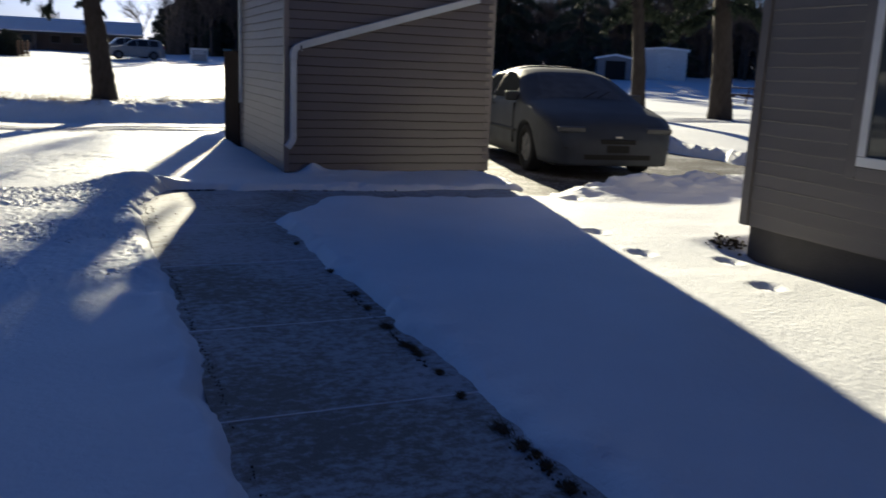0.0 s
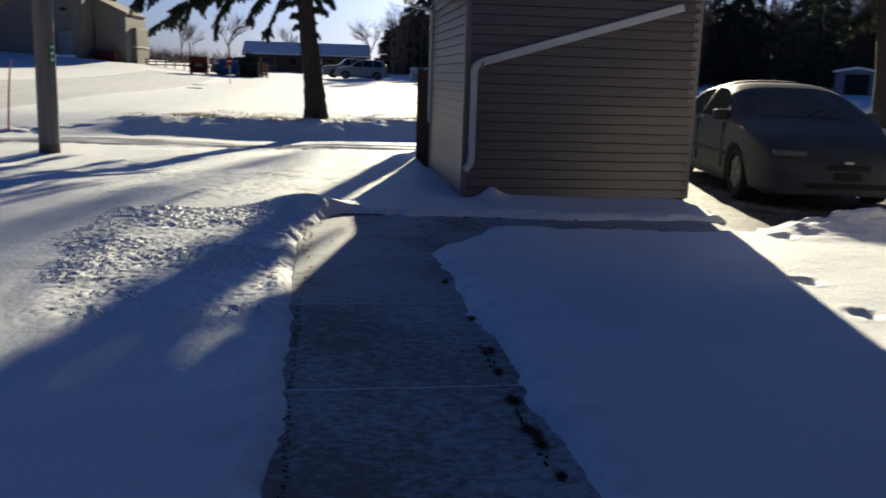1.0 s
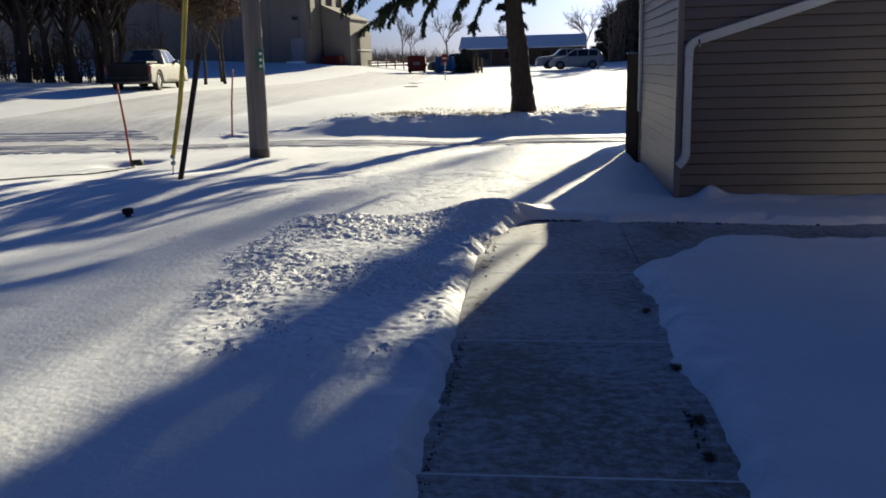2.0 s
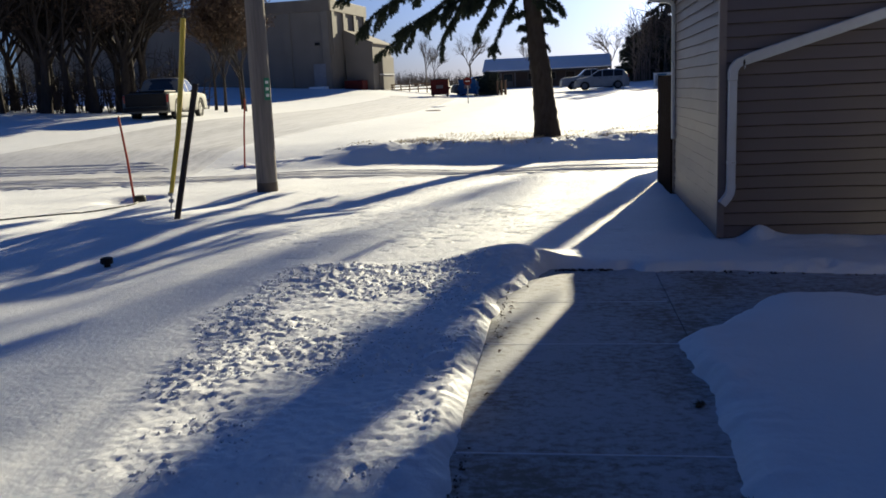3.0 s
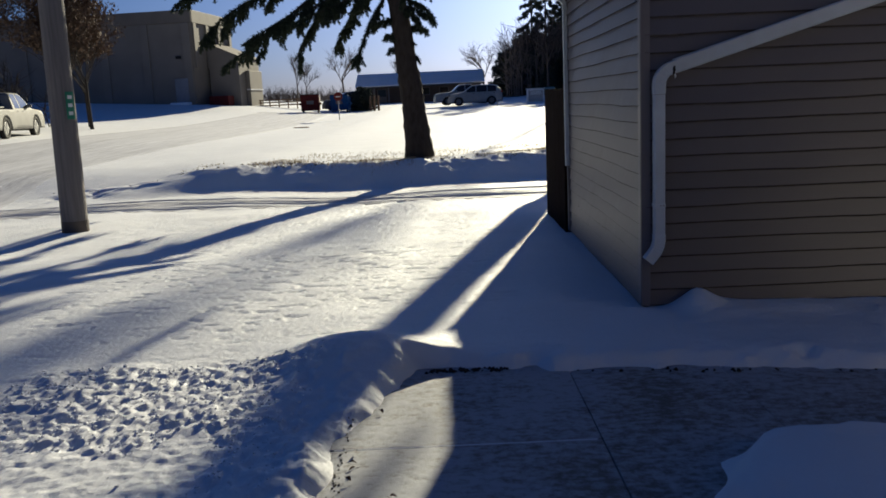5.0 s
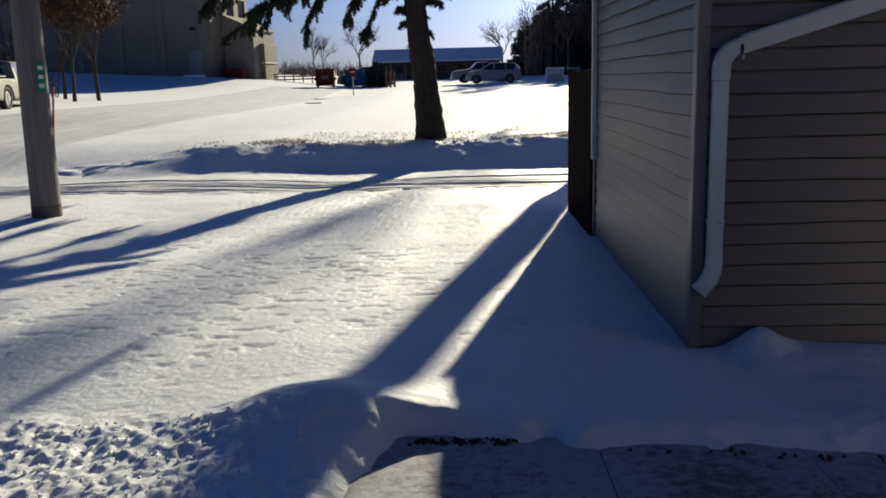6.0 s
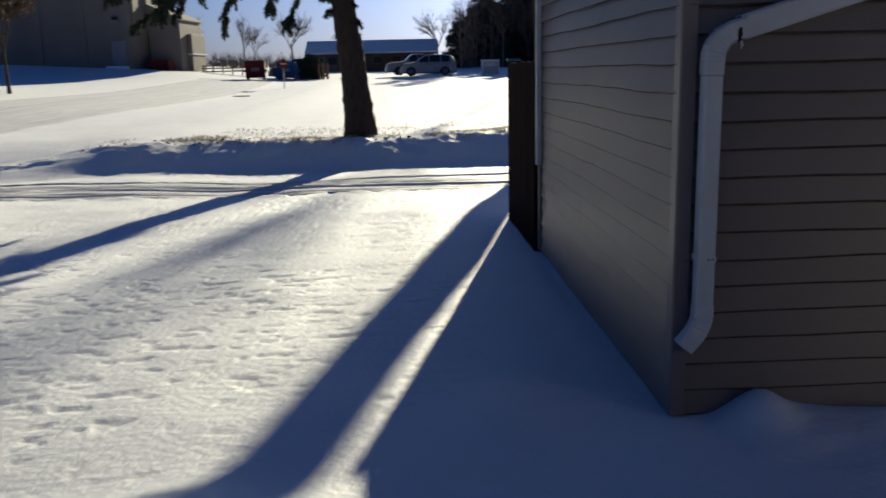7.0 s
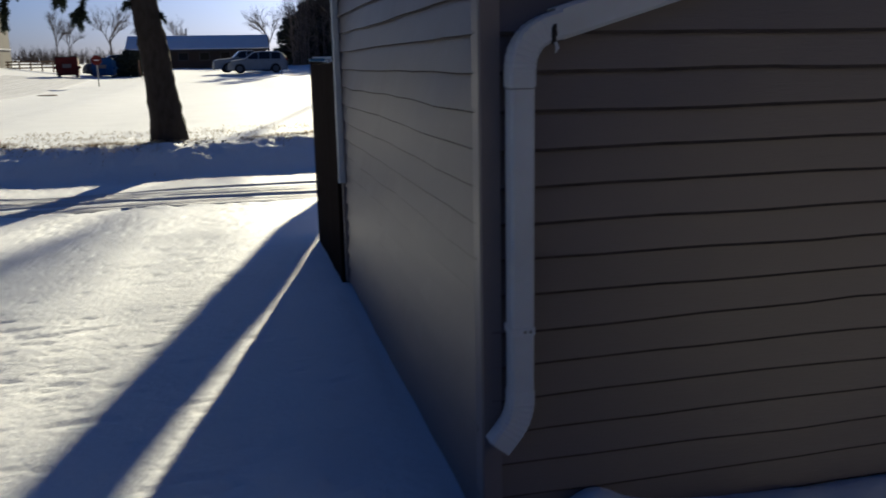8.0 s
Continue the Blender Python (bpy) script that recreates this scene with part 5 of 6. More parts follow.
def shed(name, label, m, w, d, h, rise, mat, opened=False):
    s = thing(name, label, "shed", m, "garden sheds at the tree line")
    part("wall_front", boxed(-w / 2, w / 2, 0, 0.08, -0.3, h), mat, s)
    part("wall_back", boxed(-w / 2, w / 2, d - 0.08, d, -0.3, h), mat, s)
    for sx in (-1, 1):
        part("wall_side", boxed(sx * w / 2 - 0.04, sx * w / 2 + 0.04, 0.08, d - 0.08, -0.3, h), mat, s)
    bm = bmesh.new()
    prism(bm, ((-w / 2 - 0.2, h - 0.04), (0, h + rise), (w / 2 + 0.2, h - 0.04), (w / 2 + 0.2, h + 0.10), (0, h + rise + 0.16), (-w / 2 - 0.2, h + 0.10)), "y", -0.2, d + 0.2)
    part("roof", bm, SNOW, s, "snow-covered roof")
    bm = bmesh.new()
    prism(bm, ((-w / 2, h), (w / 2, h), (0, h + rise)), "y", 0.0, 0.08)
    part("gable", bm, mat, s)
    # an open front is a black panel on the wall, painted as inner shade
    dr = part("door", boxed(-0.5, 0.5, -0.04, -0.002, 0.05, h - 0.2, bevel=0.01), WHITE_PAINT, s) if not opened else part("opening", boxed(-0.72, 0.78, -0.03, -0.002, 0.02, h - 0.15), BLACK, s, "black panel standing in for the shaded open front")
    if not opened:
        part("handle", boxed(0.36, 0.42, -0.07, -0.041, 0.9, 1.05), STEEL, dr)
    return s


shed("garden_shed", "white garden shed with snow on its roof", pose(39.0, 45.0, float(land(39.0, 45.0)), 0, 0, -38), 3.3, 3.0, 2.2, 0.10, WHITE_PAINT)
shed("garden_shed", "small grey open-fronted shed with snow on its roof", pose(34.2, 44.4, float(land(34.2, 44.4)), 0, 0, -30), 2.5, 2.2, 1.5, 0.22, GREY_DOOR, True)

table = thing("picnic_table", "brown wooden picnic table standing in snow", "table", pose(25.3, 21.1, float(land(25.3, 21.1)), 0, 0, -12))
for k in range(5):
    part("top_board", boxed(-0.9, 0.9, -0.36 + k * 0.148, -0.225 + k * 0.148, 0.72, 0.76, bevel=0.006), BACKLIT_WOOD, table)
for sy in (-1, 1):
    part("bench_board", boxed(-0.9, 0.9, sy * 0.72 - 0.13, sy * 0.72 + 0.13, 0.42, 0.46, bevel=0.006), BACKLIT_WOOD, table)
for sx in (-0.6, 0.6):
    part("cross_beam", boxed(sx - 0.02, sx + 0.02, -0.80, 0.80, 0.34, 0.42), BACKLIT_WOOD, table)
    for sy in (-1, 1):
        part("leg", boxed(sx + 0.021, sx + 0.06, -0.045, 0.045, -0.1, 0.84, bevel=0.004, m=pose(0, sy * 0.45, 0, sy * 22, 0, 0)), BACKLIT_WOOD, table)


# ---- bare trees and brush ----
def grow(wood, p, d, length, radius, level, rng, leaves=None, spread=0.55, up=0.10):
    n = 5 if level else 6
    pts = [np.array(p, float)]
    d = np.array(d, float)
    d /= np.linalg.norm(d)
    for i in range(n):
        d = d + rng.normal(size=3) * 0.11 + np.array((0, 0, up * 0.4))
        d /= np.linalg.norm(d)
        pts.append(pts[-1] + d * length / n)
    pts = np.array(pts)
    wood.tube(pts, np.linspace(radius, radius * (0.55 if level > 0 else 0.25), n + 1), 7 if level > 2 else 4)
    if leaves is not None and level <= 1:
        k = rng.integers(2, 5)
        c = pts[rng.integers(1, n + 1, k)] + rng.normal(size=(k, 3)) * 0.06
        a, b = rng.normal(size=(k, 3)) * 0.026, rng.normal(size=(k, 3)) * 0.022
        leaves.add(np.stack((c - a - b, c + a - b, c + a + b, c - a + b), 1).reshape(-1, 3), np.arange(k * 4).reshape(k, 4))
    if level <= 0:
        return
    kids = rng.integers(3, 6) if level > 1 else rng.integers(3, 5)
    for k in range(kids):
        f = rng.uniform(0.35, 1.0)
        i = min(n, max(1, int(f * n)))
        side = rng.normal(size=3)
        side -= d * side.dot(d)
        side /= np.linalg.norm(side) + 1e-9
        nd = (pts[i] - pts[i - 1])
        nd = nd / np.linalg.norm(nd) + side * rng.uniform(spread * 0.7, spread * 1.5) + np.array((0, 0, up))
        grow(wood, pts[i], nd, length * rng.uniform(0.5, 0.78), radius * (0.62 - 0.2 * f), level - 1, rng, leaves, spread, up)


def bare_tree(label, m, height, radius, seed, levels=4, leaves=False, group="", trunk_share=0.42, lean=(0, 0), name="bare_tree", spread=0.55, mains=4, bark=None, stout=1.0):
    bark = bark or BARE_BARK
    rng = np.random.default_rng(seed)
    t = thing(name, label, "tree", m, group)
    hs = np.linspace(-0.3, height * trunk_share, 9)
    line = np.stack((lean[0] * hs + 0.05 * np.sin(hs), lean[1] * hs, hs), -1)
    rad = radius * (1 - 0.45 * np.clip(hs, 0, None) / hs[-1]) * (1 + 0.16 * np.exp(-np.clip(hs, 0, 9) / 0.3))
    mesh_part("trunk", fast_mesh("trunk", *rings(line, rad, 12), True), bark, t)
    leaf = Soup() if leaves else None
    for k in range(mains):
        wood = Soup()
        a = rng.uniform(0, 2 * np.pi)
        grow(wood, line[-1 - (k % 3)], (math.cos(a) * 0.6, math.sin(a) * 0.6, 1.0), height * 0.34, radius * stout * (0.45 if mains < 5 else 0.34), levels - 1, rng, leaf, spread)
        mesh_part("limb", wood.mesh("limb"), bark, t)
    if leaves:
        mesh_part("dry_foliage", leaf.mesh("dry_foliage", False), RUST_LEAF, t, "a few rust-brown leaves left")
    return t


def at(x, y, rz=0.0, dz=0.0):
    return pose(x, y, float(land(x, y)) + dz, 0, 0, rz)


# far trees against the sky beyond the lot
far_a = bare_tree("bare deciduous tree beyond the lot", at(-13.8, 112, 20), 8.0, 0.17, 31, 5, group="far bare trees")
far_b = bare_tree("bare slender tree beyond the lot", at(-20.0, 112, 70), 6.6, 0.12, 32, 5, group="far bare trees", spread=0.35)
for x, y, rz, src in ((-6.3, 125, 100, far_b), (5.4, 112, 210, far_a), (9.0, 100, 40, far_b), (12.0, 108, 300, far_a), (-31, 130, 150, far_a), (-23, 140, 10, far_b),
                      (10.5, 84, 130, far_a), (14, 90, 250, far_b)):
    copy_thing(src, at(x, y, rz))

# stand of trees behind the pickup
stand = [bare_tree("dark bare tree in the stand behind the pickup", at(-21.4, 30.4, 0), 9.5, 0.26, 41, 5, group="stand of bare trees", lean=(0.05, 0), mains=7, trunk_share=0.3, bark=DARK_BARK),
         bare_tree("dark bare tree with a few brown leaves", at(-22.5, 29.6, 0), 8.5, 0.22, 42, 5, True, group="stand of bare trees", lean=(-0.06, 0), mains=7, trunk_share=0.3, bark=DARK_BARK)]
for i, (x, y) in enumerate(((-24.2, 28.5), (-23.4, 29.1), (-20.9, 31.4), (-25.4, 30.5), (-26.6, 28.8), (-24.0, 31.8), (-25.9, 27.6), (-27.4, 31.0), (-22.2, 32.4), (-21.9, 30.9), (-24.9, 29.4), (-23.0, 33.5), (-26.2, 32.5))):
    copy_thing(stand[i % 2], at(x, y, 47 * i + 20))
under = Soup()
urng = np.random.default_rng(78)
for i in range(230):
    x, y = urng.uniform(-30, -20.2), urng.uniform(28.0, 36.0)
    y += max(0.0, x + 24) * 0.6
    z = float(land(x, y))
    h = urng.uniform(0.5, 3.2)
    lx = urng.normal() * 0.35
    under.tube(np.array(((x, y, z - 0.15), (x + lx * 0.4, y, z + h * 0.5), (x + lx, y, z + h))), (0.035, 0.025, 0.008), 4)
    for k in range(9):
        f = urng.uniform(0.08, 0.95)
        q = np.array((x + lx * f, y, z + h * f))
        e = q + np.array((urng.normal() * 0.5, urng.normal() * 0.3, urng.uniform(0.1, 0.8)))
        under.tube(np.array((q, (q + e) / 2 + urng.normal(size=3) * 0.06, e)), (0.016, 0.012, 0.005), 3)
tagged(mesh_part("undergrowth", under.mesh("undergrowth", False), DARK_BARK), "tangled dark undergrowth among bare trees", "brush", kind="stuff")
young = bare_tree("young tree holding rust-brown dry leaves", at(-17.6, 33.0), 6.8, 0.08, 43, 5, True, group="young trees with dry leaves", trunk_share=0.32, mains=7, spread=0.34, bark=DARK_BARK)
copy_thing(young, at(-19.0, 35.2, 80))
copy_thing(young, at(-18.4, 37.4, 190))
copy_thing(young, at(-17.2, 34.6, 260))

# slender bare tree behind the garage; its soft shade falls on the yard
bare_tree("tall slender bare tree beyond the garage", at(10.1, 55.5, 30), 19.6, 0.105, 47, 5, trunk_share=0.745, mains=16, spread=0.6, bark=DARK_BARK, stout=1.6)

# dark conifers and brush to the east of the lot
def set_back(x, y):
    k = (y + 21.6) / (y + 5.6)
    return -1.2 + (x + 1.2) * k, y + 16.0


pr = random.Random(9)


def conifer(label, m, height, seed, group):
    limbs = []
    n = 46
    for i in range(n):
        h = 0.5 + (height - 0.8) * (i / n) ** 0.95
        limbs.append((h, i * 137.5 + pr.uniform(-20, 20), (height - h) * 0.30 + 0.35 + pr.uniform(0, 0.35), pr.uniform(0.4, 0.9)))
    return spruce("conifer", label, m.translation, (0, 0), height * 0.022, height, limbs, seed, 5.0, group, True)


east = "conifers east of the lot"
con_a = conifer("dense dark green conifer beside the lot", at(*set_back(12.0, 82.0)), 12.0, 51, east)
con_b = conifer("shaggy dark conifer beside the lot", at(*set_back(15.0, 86.0)), 14.5, 52, east)
for i, (x, y) in enumerate(((10.4, 84.5), (13.6, 79.0), (17.5, 82.0), (19.0, 88.0), (21.0, 80.0), (24.0, 85.0), (16.0, 92.0), (27.0, 80.0), (22.5, 92.0), (30.0, 86.0), (9.6, 90.0), (12.6, 91.5))):
    copy_thing(con_a if i % 2 else con_b, at(*set_back(x, y), 61 * i))

# rounded evergreen shrubs at their feet
def shrub(label, m, w, h, seed, group):
    limbs = []
    for i in range(60):
        f = (i + 0.5) / 60
        limbs.append((0.12 + (h - 0.4) * f, i * 137.5, w * math.sqrt(max(0.05, 1 - (f * 0.95) ** 2)) * pr.uniform(0.75, 1.1), pr.uniform(-0.1, 0.5)))
    return spruce("evergreen_shrub", label, m.translation, (0, 0), 0.09, h, limbs, seed, 4.5, group, True)


shrub_g = "evergreen shrubs beside the lot"
shrub_a = shrub("broad dark evergreen shrub beside the lot", at(*set_back(6.2, 84.0)), 2.3, 5.4, 55, shrub_g)
for i, (x, y, s) in enumerate(((7.6, 82, 1.1), (9.0, 79, 1.0), (8.6, 85, 1.4), (10.6, 81, 1.35), (11.5, 77, 1.0), (13.0, 75, 0.9), (9.4, 75, 0.55), (15.5, 76, 1.1), (7.0, 79, 0.6), (12.6, 84, 1.5), (17.5, 75, 1.0), (8.6, 70, 0.45))):
    copy_thing(shrub_a, at(*set_back(x, y), 83 * i) @ Matrix.Diagonal((s, s, s, 1)))
copy_thing(shrub_a, at(-7.6, 70.2, 40) @ Matrix.Diagonal((0.55, 0.5, 0.40, 1)))["label"] = "low dark shrub behind the dumpsters"

# tree line behind the sheds
line_g = "tree line behind the sheds"
for i in range(26):
    a = radians(22 + i * 0.95)
    r = 74 + pr.uniform(-5, 12)
    x, y = -2.1 + r * math.sin(a), -9.7 + r * math.cos(a)
    if i % 5 == 0:
        o = copy_thing(con_b if i % 2 else con_a, at(x, y, i * 50))
    else:
        o = copy_thing(far_a if i % 3 else far_b, at(x, y, i * 73))
    o["group"] = line_g
    o["label"] = "dark tree in the wood line behind the sheds"
rng = np.random.default_rng(77)
brush = Soup()
for i in range(2600):
    a = radians(rng.uniform(11, 50))
    r = 80 + rng.uniform(0, 18)
    x, y = -2.1 + r * math.sin(a), -9.7 + r * math.cos(a)
    z = float(land(x, y))
    h = rng.uniform(2.5, 10.0)
    p = np.array(((x, y, z - 0.2), (x + rng.normal() * 0.2, y, z + h * 0.5), (x + rng.normal() * 0.5, y, z + h)))
    brush.tube(p, (0.09, 0.06, 0.015), 4)
    for k in range(7):
        f = rng.uniform(0.15, 0.95)
        q = np.array((x, y, z + h * f))
        e = q + np.array((rng.normal() * 0.9, rng.normal() * 0.5, rng.uniform(0.2, 1.5)))
        brush.tube(np.array((q, (q + e) / 2 + rng.normal(size=3) * 0.1, e)), (0.05, 0.035, 0.012), 3)
for i in range(420):
    x, y = rng.uniform(7, 27), rng.uniform(92, 101)
    z = float(land(x, y))
    h = rng.uniform(3.0, 9.0)
    brush.tube(np.array(((x, y, z - 0.2), (x + rng.normal() * 0.2, y, z + h * 0.5), (x + rng.normal() * 0.6, y, z + h))), (0.07, 0.05, 0.012), 4)
    for k in range(7):
        f = rng.uniform(0.15, 0.95)
        q = np.array((x, y, z + h * f))
        e = q + np.array((rng.normal() * 0.9, rng.normal() * 0.5, rng.uniform(0.2, 1.5)))
        brush.tube(np.array((q, (q + e) / 2 + rng.normal(size=3) * 0.1, e)), (0.04, 0.03, 0.010), 3)
far_brush = mesh_part("far_brush", brush.mesh("far_brush", False), HAZED_BRUSH)
tagged(far_brush, "dense leafless brush along the far wood line", "brush", kind="stuff")

# two trunks on the lawn beyond the driveway
lawn = "spruces on the lawn"
for x, y, r, seed, ln in ((12.0, 10.0, 0.195, 61, -0.09), (14.8, 9.9, 0.30, 62, -0.11)):
    lm = [(2.9 + i * 0.16, pr.uniform(0, 360), pr.uniform(0.9, 2.0), pr.uniform(0.6, 1.1)) for i in range(34)]
    spruce("spruce_tree", "spruce with a bare lower trunk on the snowy lawn", (x, y, float(land(x, y))), (ln, 0), r, 12.0, lm, seed, 2.4, lawn)

# low brush on the skyline between hall and dumpsters
low = Soup()
for i in range(260):
    x, y = rng.uniform(-34, -14), rng.uniform(118, 135)
    z = float(land(x, y))
    h = rng.uniform(0.8, 2.6)
    for k in range(4):
        e = np.array((x + rng.normal() * 0.5, y, z + h * rng.uniform(0.5, 1)))
        low.tube(np.array(((x, y, z - 0.1), (x + rng.normal() * 0.15, y, z + h * 0.4), e)), (0.04, 0.03, 0.012), 3)
hedge = mesh_part("skyline_brush", low.mesh("skyline_brush", False), BARE_BARK)
tagged(hedge, "low leafless brush on the skyline", "brush", kind="stuff")

# brush and small trees crowding round the conifers
for i, (x, y) in enumerate(((8.4, 80), (10.0, 76.5), (12.4, 75), (7.4, 86), (15.5, 77), (18.5, 76), (11.5, 86.5), (21, 75))):
    o = copy_thing(stand[0] if i % 2 else far_a, at(*set_back(x, y), 71 * i + 15))
    o["label"], o["group"] = "bare tree crowding the conifers beside the lot", "bare trees beside the lot"

# lane climbing from the road to the lot
ly = np.linspace(10.2, 64.0, 180)
lw = np.linspace(-3.2, 3.2, 70)
LW, LY = np.meshgrid(lw, ly)
LX = -13.6 + 1.3 * np.sin((LY - 10) / 17.0) + 0.02 * (LY - 10) + LW * (1 + 0.5 * np.exp(-(LY - 10) / 4.0))
LZ = snow_height(LX, LY) + 0.012 - 0.05 * step(np.abs(LW), 2.75, 3.2) + 0.012 * value_noise(LW / 0.12, LY * 0.02, 8)
i = np.arange(69)[None] + np.arange(179)[:, None] * 70
lane = mesh_part("side_lane", fast_mesh("side_lane", np.stack((LX, LY, LZ), -1).reshape(-1, 3), np.stack((i, i + 1, i + 71, i + 70), -1).reshape(-1, 4), True), LANE_SNOW)
tagged(lane, "broad snow-packed side lane climbing to the lot", "road", kind="structure")


# ---- litter, tufts and clods beside the walk ----
def tuft(m, seed, size=1.0):
    """A clump of dead grass and soil sticking out of the snow's edge."""
    rng = np.random.default_rng(seed)
    t = thing("grass_tuft", "dark clump of dead grass and soil at the walk's edge", "grass tuft", m, "tufts along the walk")
    s = Soup()
    n = 150
    a = rng.uniform(0, 2 * np.pi, n)
    p = np.stack((rng.normal(size=n) * 0.022, rng.normal(size=n) * 0.035, np.zeros(n) - 0.02), -1) * size
    d = np.stack((np.cos(a) * rng.uniform(0.2, 1.0, n) - 0.25, np.sin(a) * rng.uniform(0.2, 1.0, n), rng.uniform(0.2, 1.0, n)), -1)
    ln = rng.uniform(0.02, 0.055, n)[:, None] * size
    w = np.cross(d, rng.normal(size=(n, 3)))
    w = w / np.linalg.norm(w, axis=1)[:, None] * 0.002
    v = np.stack((p - w, p + w, p + d * ln + w * 0.3, p + d * ln - w * 0.3), 1).reshape(-1, 3)
    s.add(v, np.arange(n * 4).reshape(n, 4))
    tagged(mesh_part("grass", s.mesh("grass", False), TUFT, t), kind="stuff")
    bm = bmesh.new()
    bmesh.ops.create_icosphere(bm, subdivisions=2, radius=0.030 * size)
    for q in bm.verts:
        q.co *= 1 + 0.6 * noise.noise(q.co * 60 + Vector((seed, 0, 0)))
        q.co.z = q.co.z * 0.6 - 0.012
        q.co.y *= 1.5
    part("soil_clod", bm, SOIL, t)
    return t


SOIL = material("dark_soil", (0.075, 0.062, 0.048), 0.95, scale=30, bump=0.8)
TUFT = material("dead_grass", (0.20, 0.17, 0.105), 0.9, spots=(0.09, 0.08, 0.055), scale=20)
rng = np.random.default_rng(5)
tufts = [tuft(pose(-0.675, -5.14, -0.064), 1, 0.50), tuft(pose(-0.705, -5.79, -0.064), 2, 0.62), tuft(pose(-0.70, -7.11, -0.064), 3, 0.80), tuft(pose(-0.70, -6.49, -0.064), 4, 0.42)]
for i, (x, y) in enumerate(((-0.70, -5.44), (-0.71, -6.10), (-0.70, -6.24), (-0.715, -6.76), (-0.69, -7.26), (-0.68, -7.34), (-0.685, -7.43), (-0.69, -7.59), (-0.695, -3.70), (-0.675, -4.57),
                            (-0.70, -6.17), (-0.69, -7.80), (-0.70, -8.05), (-0.71, -8.5), (-0.70, -9.1))):
    k = (3, 1, 0, 3, 1, 3, 0, 1, 3, 3, 3, 0, 2, 1, 2)[i]
    copy_thing(tufts[k], pose(x, y, -0.064, 0, 0, float(rng.uniform(-40, 40))))


def leaf_thing(m, seed):
    t = thing("dead_leaf", "small curled brown leaf lying on the walk", "leaf", m, "leaves along the walk")
    bm = bmesh.new()
    out = []
    for k in range(7):
        f = k / 6
        w = 0.009 * math.sin(math.pi * min(1, f * 0.9 + 0.05)) + 0.001
        z = 0.005 * math.sin(f * 3 + seed)
        out.append((bm.verts.new((f * 0.026, -w * 0.8, z + w * 0.5)), bm.verts.new((f * 0.026, 0, z)), bm.verts.new((f * 0.026, w * 0.8, z + w * 0.6))))
    for a, b in zip(out, out[1:]):
        bm.faces.new((a[0], b[0], b[1], a[1]))
        bm.faces.new((a[1], b[1], b[2], a[2]))
    bmesh.ops.solidify(bm, geom=bm.faces[:], thickness=0.0012)
    part("blade", bm, DEAD_LEAF, t)
    part("stem", tubed([(0, 0, 0), (-0.015, 0.002, 0.004)], [0.001, 0.0008], 5), DEAD_LEAF, t)
    return t


first = leaf_thing(pose(-1.60, -1.55, -0.068, 0, 0, 40), 1)
for x, y, rz in ((-1.585, -1.95, 100), (-1.60, -2.05, 20), (-1.575, -2.10, 200), (-1.60, -2.18, 310), (-1.59, -2.42, 75), (-1.605, -2.55, 10), (-1.60, -2.72, 140), (-1.595, -2.95, 250),
                 (-1.52, -1.50, 300), (-1.43, -2.35, 15), (-1.59, -3.3, 60), (-1.60, -3.6, 200)):
    copy_thing(first, pose(x, y, -0.068, 0, 0, rz))

# bare soil showing at the end of the walk
soil = Soup()
for i in range(110):
    x = rng.uniform(-1.32, -0.90) if i < 85 else rng.uniform(-0.6, 1.1)
    y = -0.955 - 0.13 * max(0, x + 1.3) + rng.normal() * 0.012
    if i < 85:
        y = -0.965 + rng.normal() * 0.014 - 0.02 * (x + 1.1)
    r = rng.uniform(0.004, 0.013)
    c = np.array((x, y, WALK_Z + r * 0.4))
    v = np.array(((1, 0, 0), (0, 1, 0), (-1, 0, 0), (0, -1, 0), (0.5, 0.5, 0.9), (-0.5, 0.5, 0.8), (-0.5, -0.5, 0.9), (0.5, -0.5, 0.7))) * r * rng.uniform(0.7, 1.3, (8, 3)) + c
    soil.add(v, ((0, 1, 5, 4), (1, 2, 6, 5), (2, 3, 7, 6), (3, 0, 4, 7), (4, 5, 6, 7)))

for i in range(90):
    x, y = 2.66 + rng.normal() * 0.10, -4.46 + rng.normal() * 0.05
    r = rng.uniform(0.006, 0.022)
    c = np.array((x, y, float(snow_height(np.array(x), np.array(y))) + r * 0.2))
    v = np.array(((1, 0, 0), (0, 1, 0), (-1, 0, 0), (0, -1, 0), (0.5, 0.5, 0.9), (-0.5, 0.5, 0.8), (-0.5, -0.5, 0.9), (0.5, -0.5, 0.7))) * r * rng.uniform(0.7, 1.3, (8, 3)) + c
    soil.add(v, ((0, 1, 5, 4), (1, 2, 6, 5), (2, 3, 7, 6), (3, 0, 4, 7), (4, 5, 6, 7)))
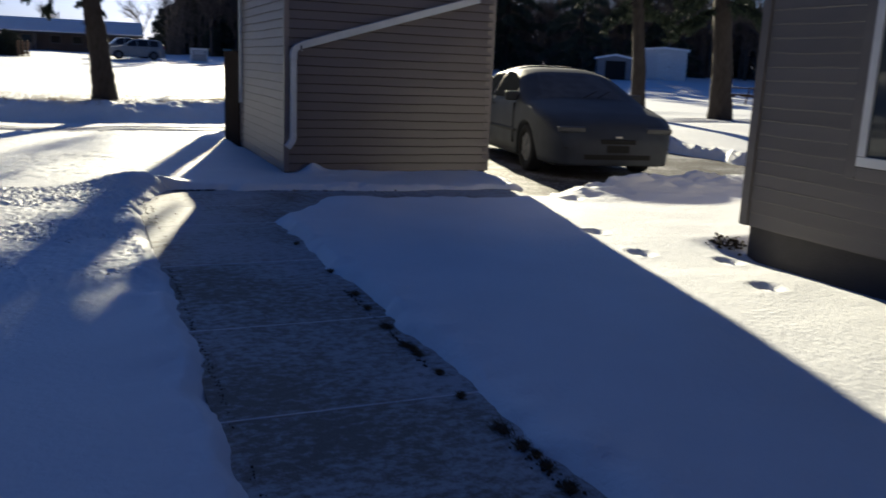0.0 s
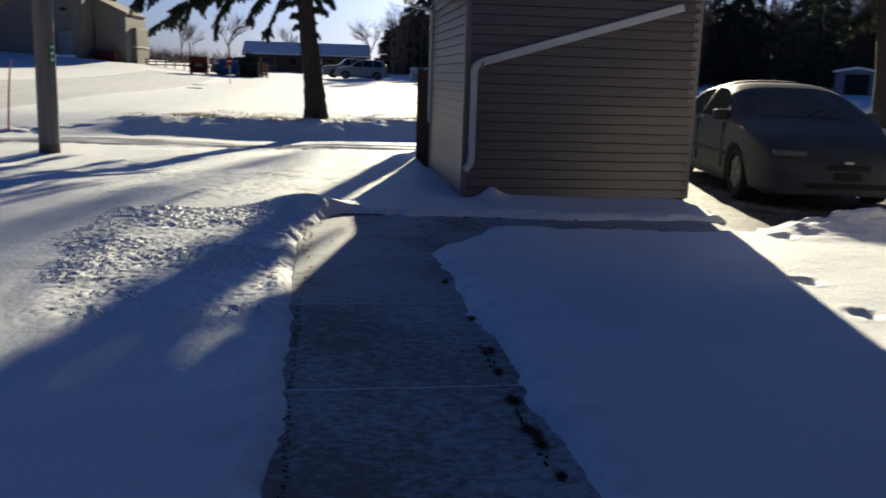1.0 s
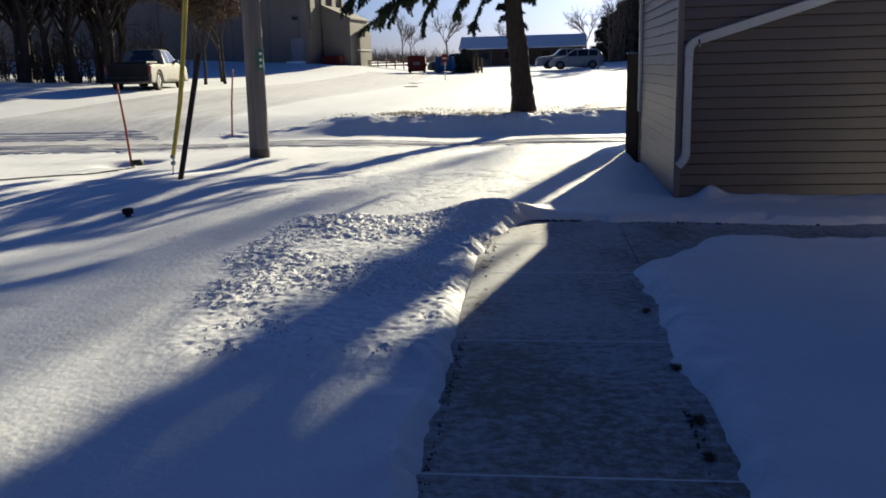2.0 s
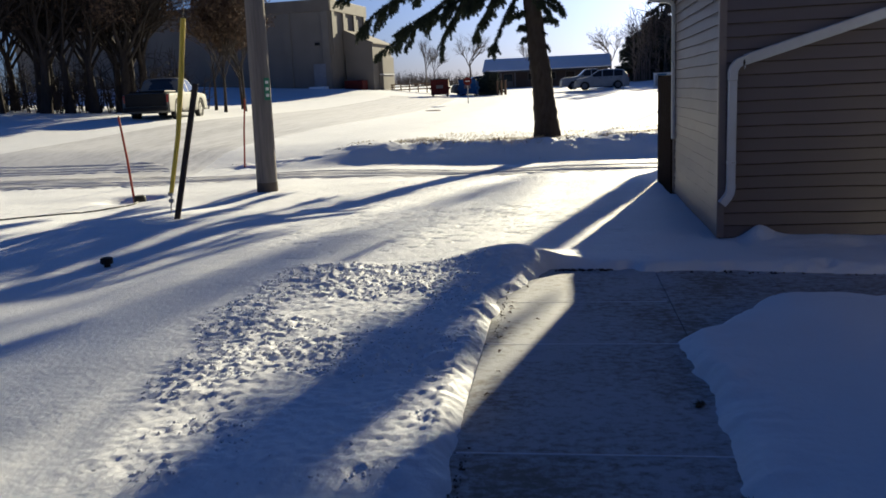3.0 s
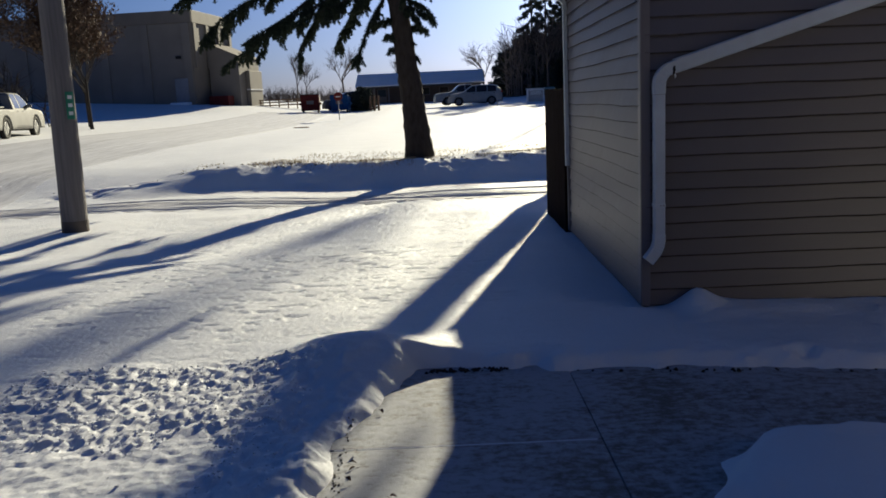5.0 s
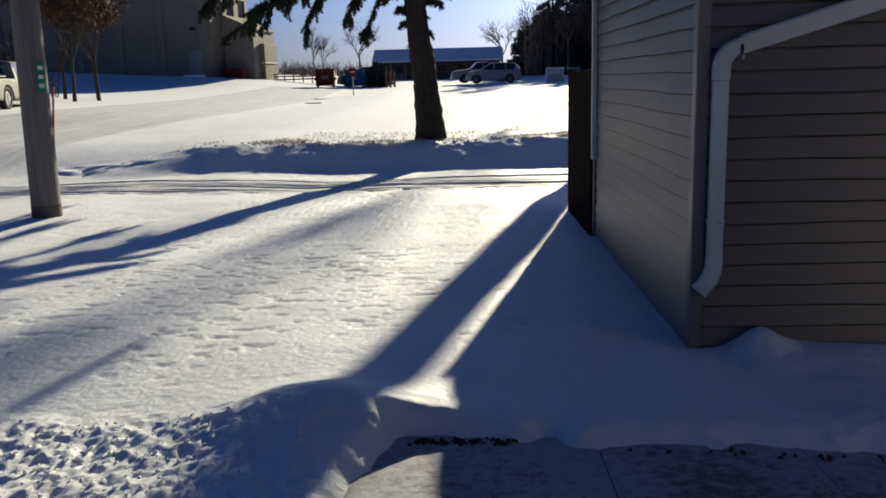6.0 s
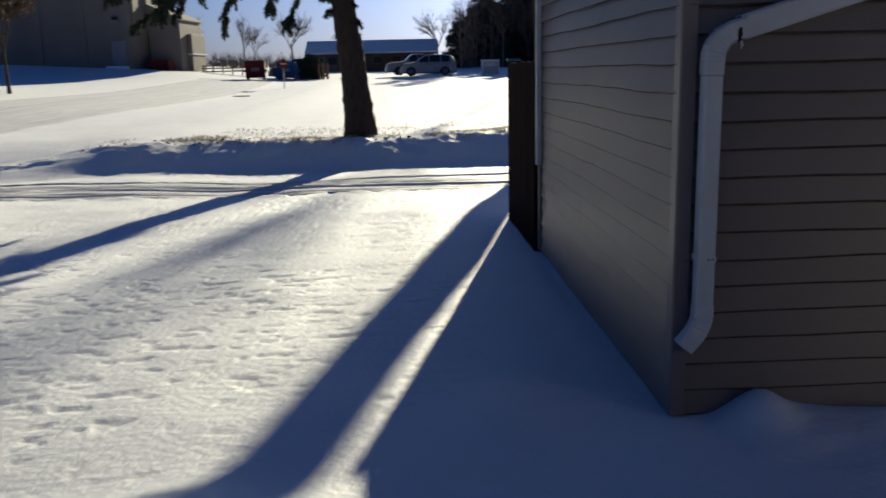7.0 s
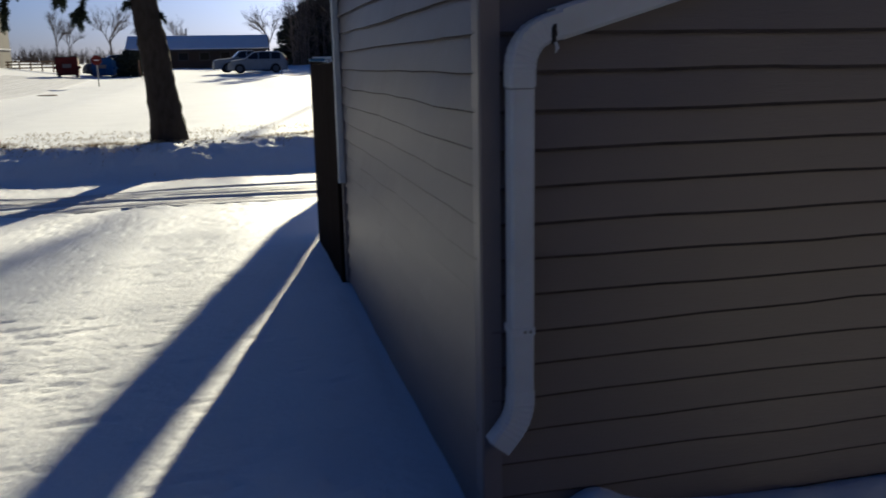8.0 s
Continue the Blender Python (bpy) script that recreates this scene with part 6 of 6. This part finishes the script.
for i in range(1000):
    if i < 420:
        x, y = -0.705 + rng.normal() * 0.016, rng.uniform(-9.6, -4.4)
    else:
        x, y = -1.640 + rng.normal() * 0.009, rng.uniform(-9.4, -1.6)
    if fbm(np.array(x), np.array(y), 0.35, 2, 95) < 0.05:
        continue
    r = rng.uniform(0.003, 0.009) * (1.0 if i < 420 else 0.6)
    c = np.array((x, y, max(WALK_Z, float(snow_height(np.array(x), np.array(y)))) + r * 0.3))
    v = np.array(((1, 0, 0), (0, 1.6, 0), (-1, 0, 0), (0, -1.6, 0), (0.5, 0.5, 0.9), (-0.5, 0.5, 0.8), (-0.5, -0.5, 0.9), (0.5, -0.5, 0.7))) * r * rng.uniform(0.7, 1.3, (8, 3)) + c
    soil.add(v, ((0, 1, 5, 4), (1, 2, 6, 5), (2, 3, 7, 6), (3, 0, 4, 7), (4, 5, 6, 7)))
tagged(mesh_part("bare_soil", soil.mesh("bare_soil", False), SOIL), "crumbs of dark soil along the snow's cut edge", "soil", kind="stuff")

# crumbs and clods of thrown snow
ico = bmesh.new()
bmesh.ops.create_icosphere(ico, subdivisions=1, radius=1.0)
iv = np.array([v.co[:] for v in ico.verts])
itri = np.array([[v.index for v in f.verts] for f in ico.faces])
ico.free()
iq = np.concatenate((itri, itri[:, 2:3]), 1)
cv, cf, total = [], [], 0
px, py = rng.uniform(-3.8, -1.84, 7000), rng.uniform(-4.6, -0.8, 7000)
keep = ((fbm(px, py, 0.5, 3, 41) > -0.15) | (rng.random(7000) < 0.03)) & (px > -3.5 + 0.40 * step(-py, 2.2, 4.2) + 0.12 * fbm(px, py, 0.6, 2, 43))
px, py = px[keep], py[keep]
pz = snow_height(px, py)
for x, y, z in zip(px, py, pz):
    r = 0.0025 + 0.010 * rng.random() ** 3.0
    v = iv * r * rng.uniform(0.6, 1.3, (len(iv), 1)) * np.array((1, 1, 0.75)) + (x, y, z + r * 0.15)
    cv.append(v)
    cf.append(itri + total)
    total += len(iv)
tagged(mesh_part("snow_clods", fast_mesh("snow_clods", np.concatenate(cv), np.concatenate(cf), False), SNOW), "loose crumbs of thrown snow beside the walk", "snow", kind="stuff")

# dead grass along the crest of the bank
n = 20000
gxs = rng.uniform(-6.6, 9.0, n)
gys = np.where(rng.random(n) < 0.72, 12.85 + rng.normal(size=n) * 0.28, 14.6 + rng.normal(size=n) * 0.55) + 0.15 * np.sin(gxs * 0.9) - 0.6 * step(-gxs, 4.0, 7.0)
sel = (fbm(gxs, gys, 0.6, 3, 91) > -0.15) & ((gys < 13.6) | (gxs > -4.5))
gxs, gys = gxs[sel], gys[sel]
n = len(gxs)
gzs = snow_height(gxs, gys)
p = np.stack((gxs, gys, gzs - 0.01), -1)
d = np.stack((rng.normal(size=n) * 0.5, rng.normal(size=n) * 0.5, np.ones(n)), -1)
ln = (0.02 + 0.055 * rng.random(n) ** 2)[:, None]
w = np.cross(d, rng.normal(size=(n, 3)))
w = w / np.linalg.norm(w, axis=1)[:, None] * 0.005
v = np.stack((p - w, p + w, p + d * ln + w * 0.3, p + d * ln - w * 0.3), 1).reshape(-1, 3)
# clods of turf and dirt on the crest
turf = Soup()
for i in range(700):
    x = rng.uniform(-9.0, 8.0)
    y = 12.62 - 0.75 * float(step(np.array(-x), 4.0, 7.5)) + rng.normal() * 0.14
    if fbm(np.array(x), np.array(y), 0.5, 3, 93) < -0.1 or (x < -6 and rng.random() < 0.6):
        continue
    r = 0.008 + 0.016 * rng.random() ** 2
    c = np.array((x, y, float(snow_height(np.array(x), np.array(y))) + r * 0.1))
    tv = np.array(((1.6, 0, -0.5), (0, 1, -0.5), (-1.6, 0, -0.5), (0, -1, -0.5), (0.6, 0.5, 0.8), (-0.5, 0.5, 0.6), (-0.6, -0.5, 0.8), (0.5, -0.5, 0.6))) * r * rng.uniform(0.6, 1.3, (8, 3)) + c
    turf.add(tv, ((0, 1, 5, 4), (1, 2, 6, 5), (2, 3, 7, 6), (3, 0, 4, 7), (4, 5, 6, 7)))
tagged(mesh_part("turf_clods", turf.mesh("turf_clods", False), TUFT), "brown clods of turf along the crest of the bank", "turf", kind="stuff")
tagged(mesh_part("dead_grass", fast_mesh("dead_grass", v, np.arange(n * 4).reshape(n, 4)), DRY_GRASS), "short yellow dead grass poking through the snow bank", "grass", kind="stuff")
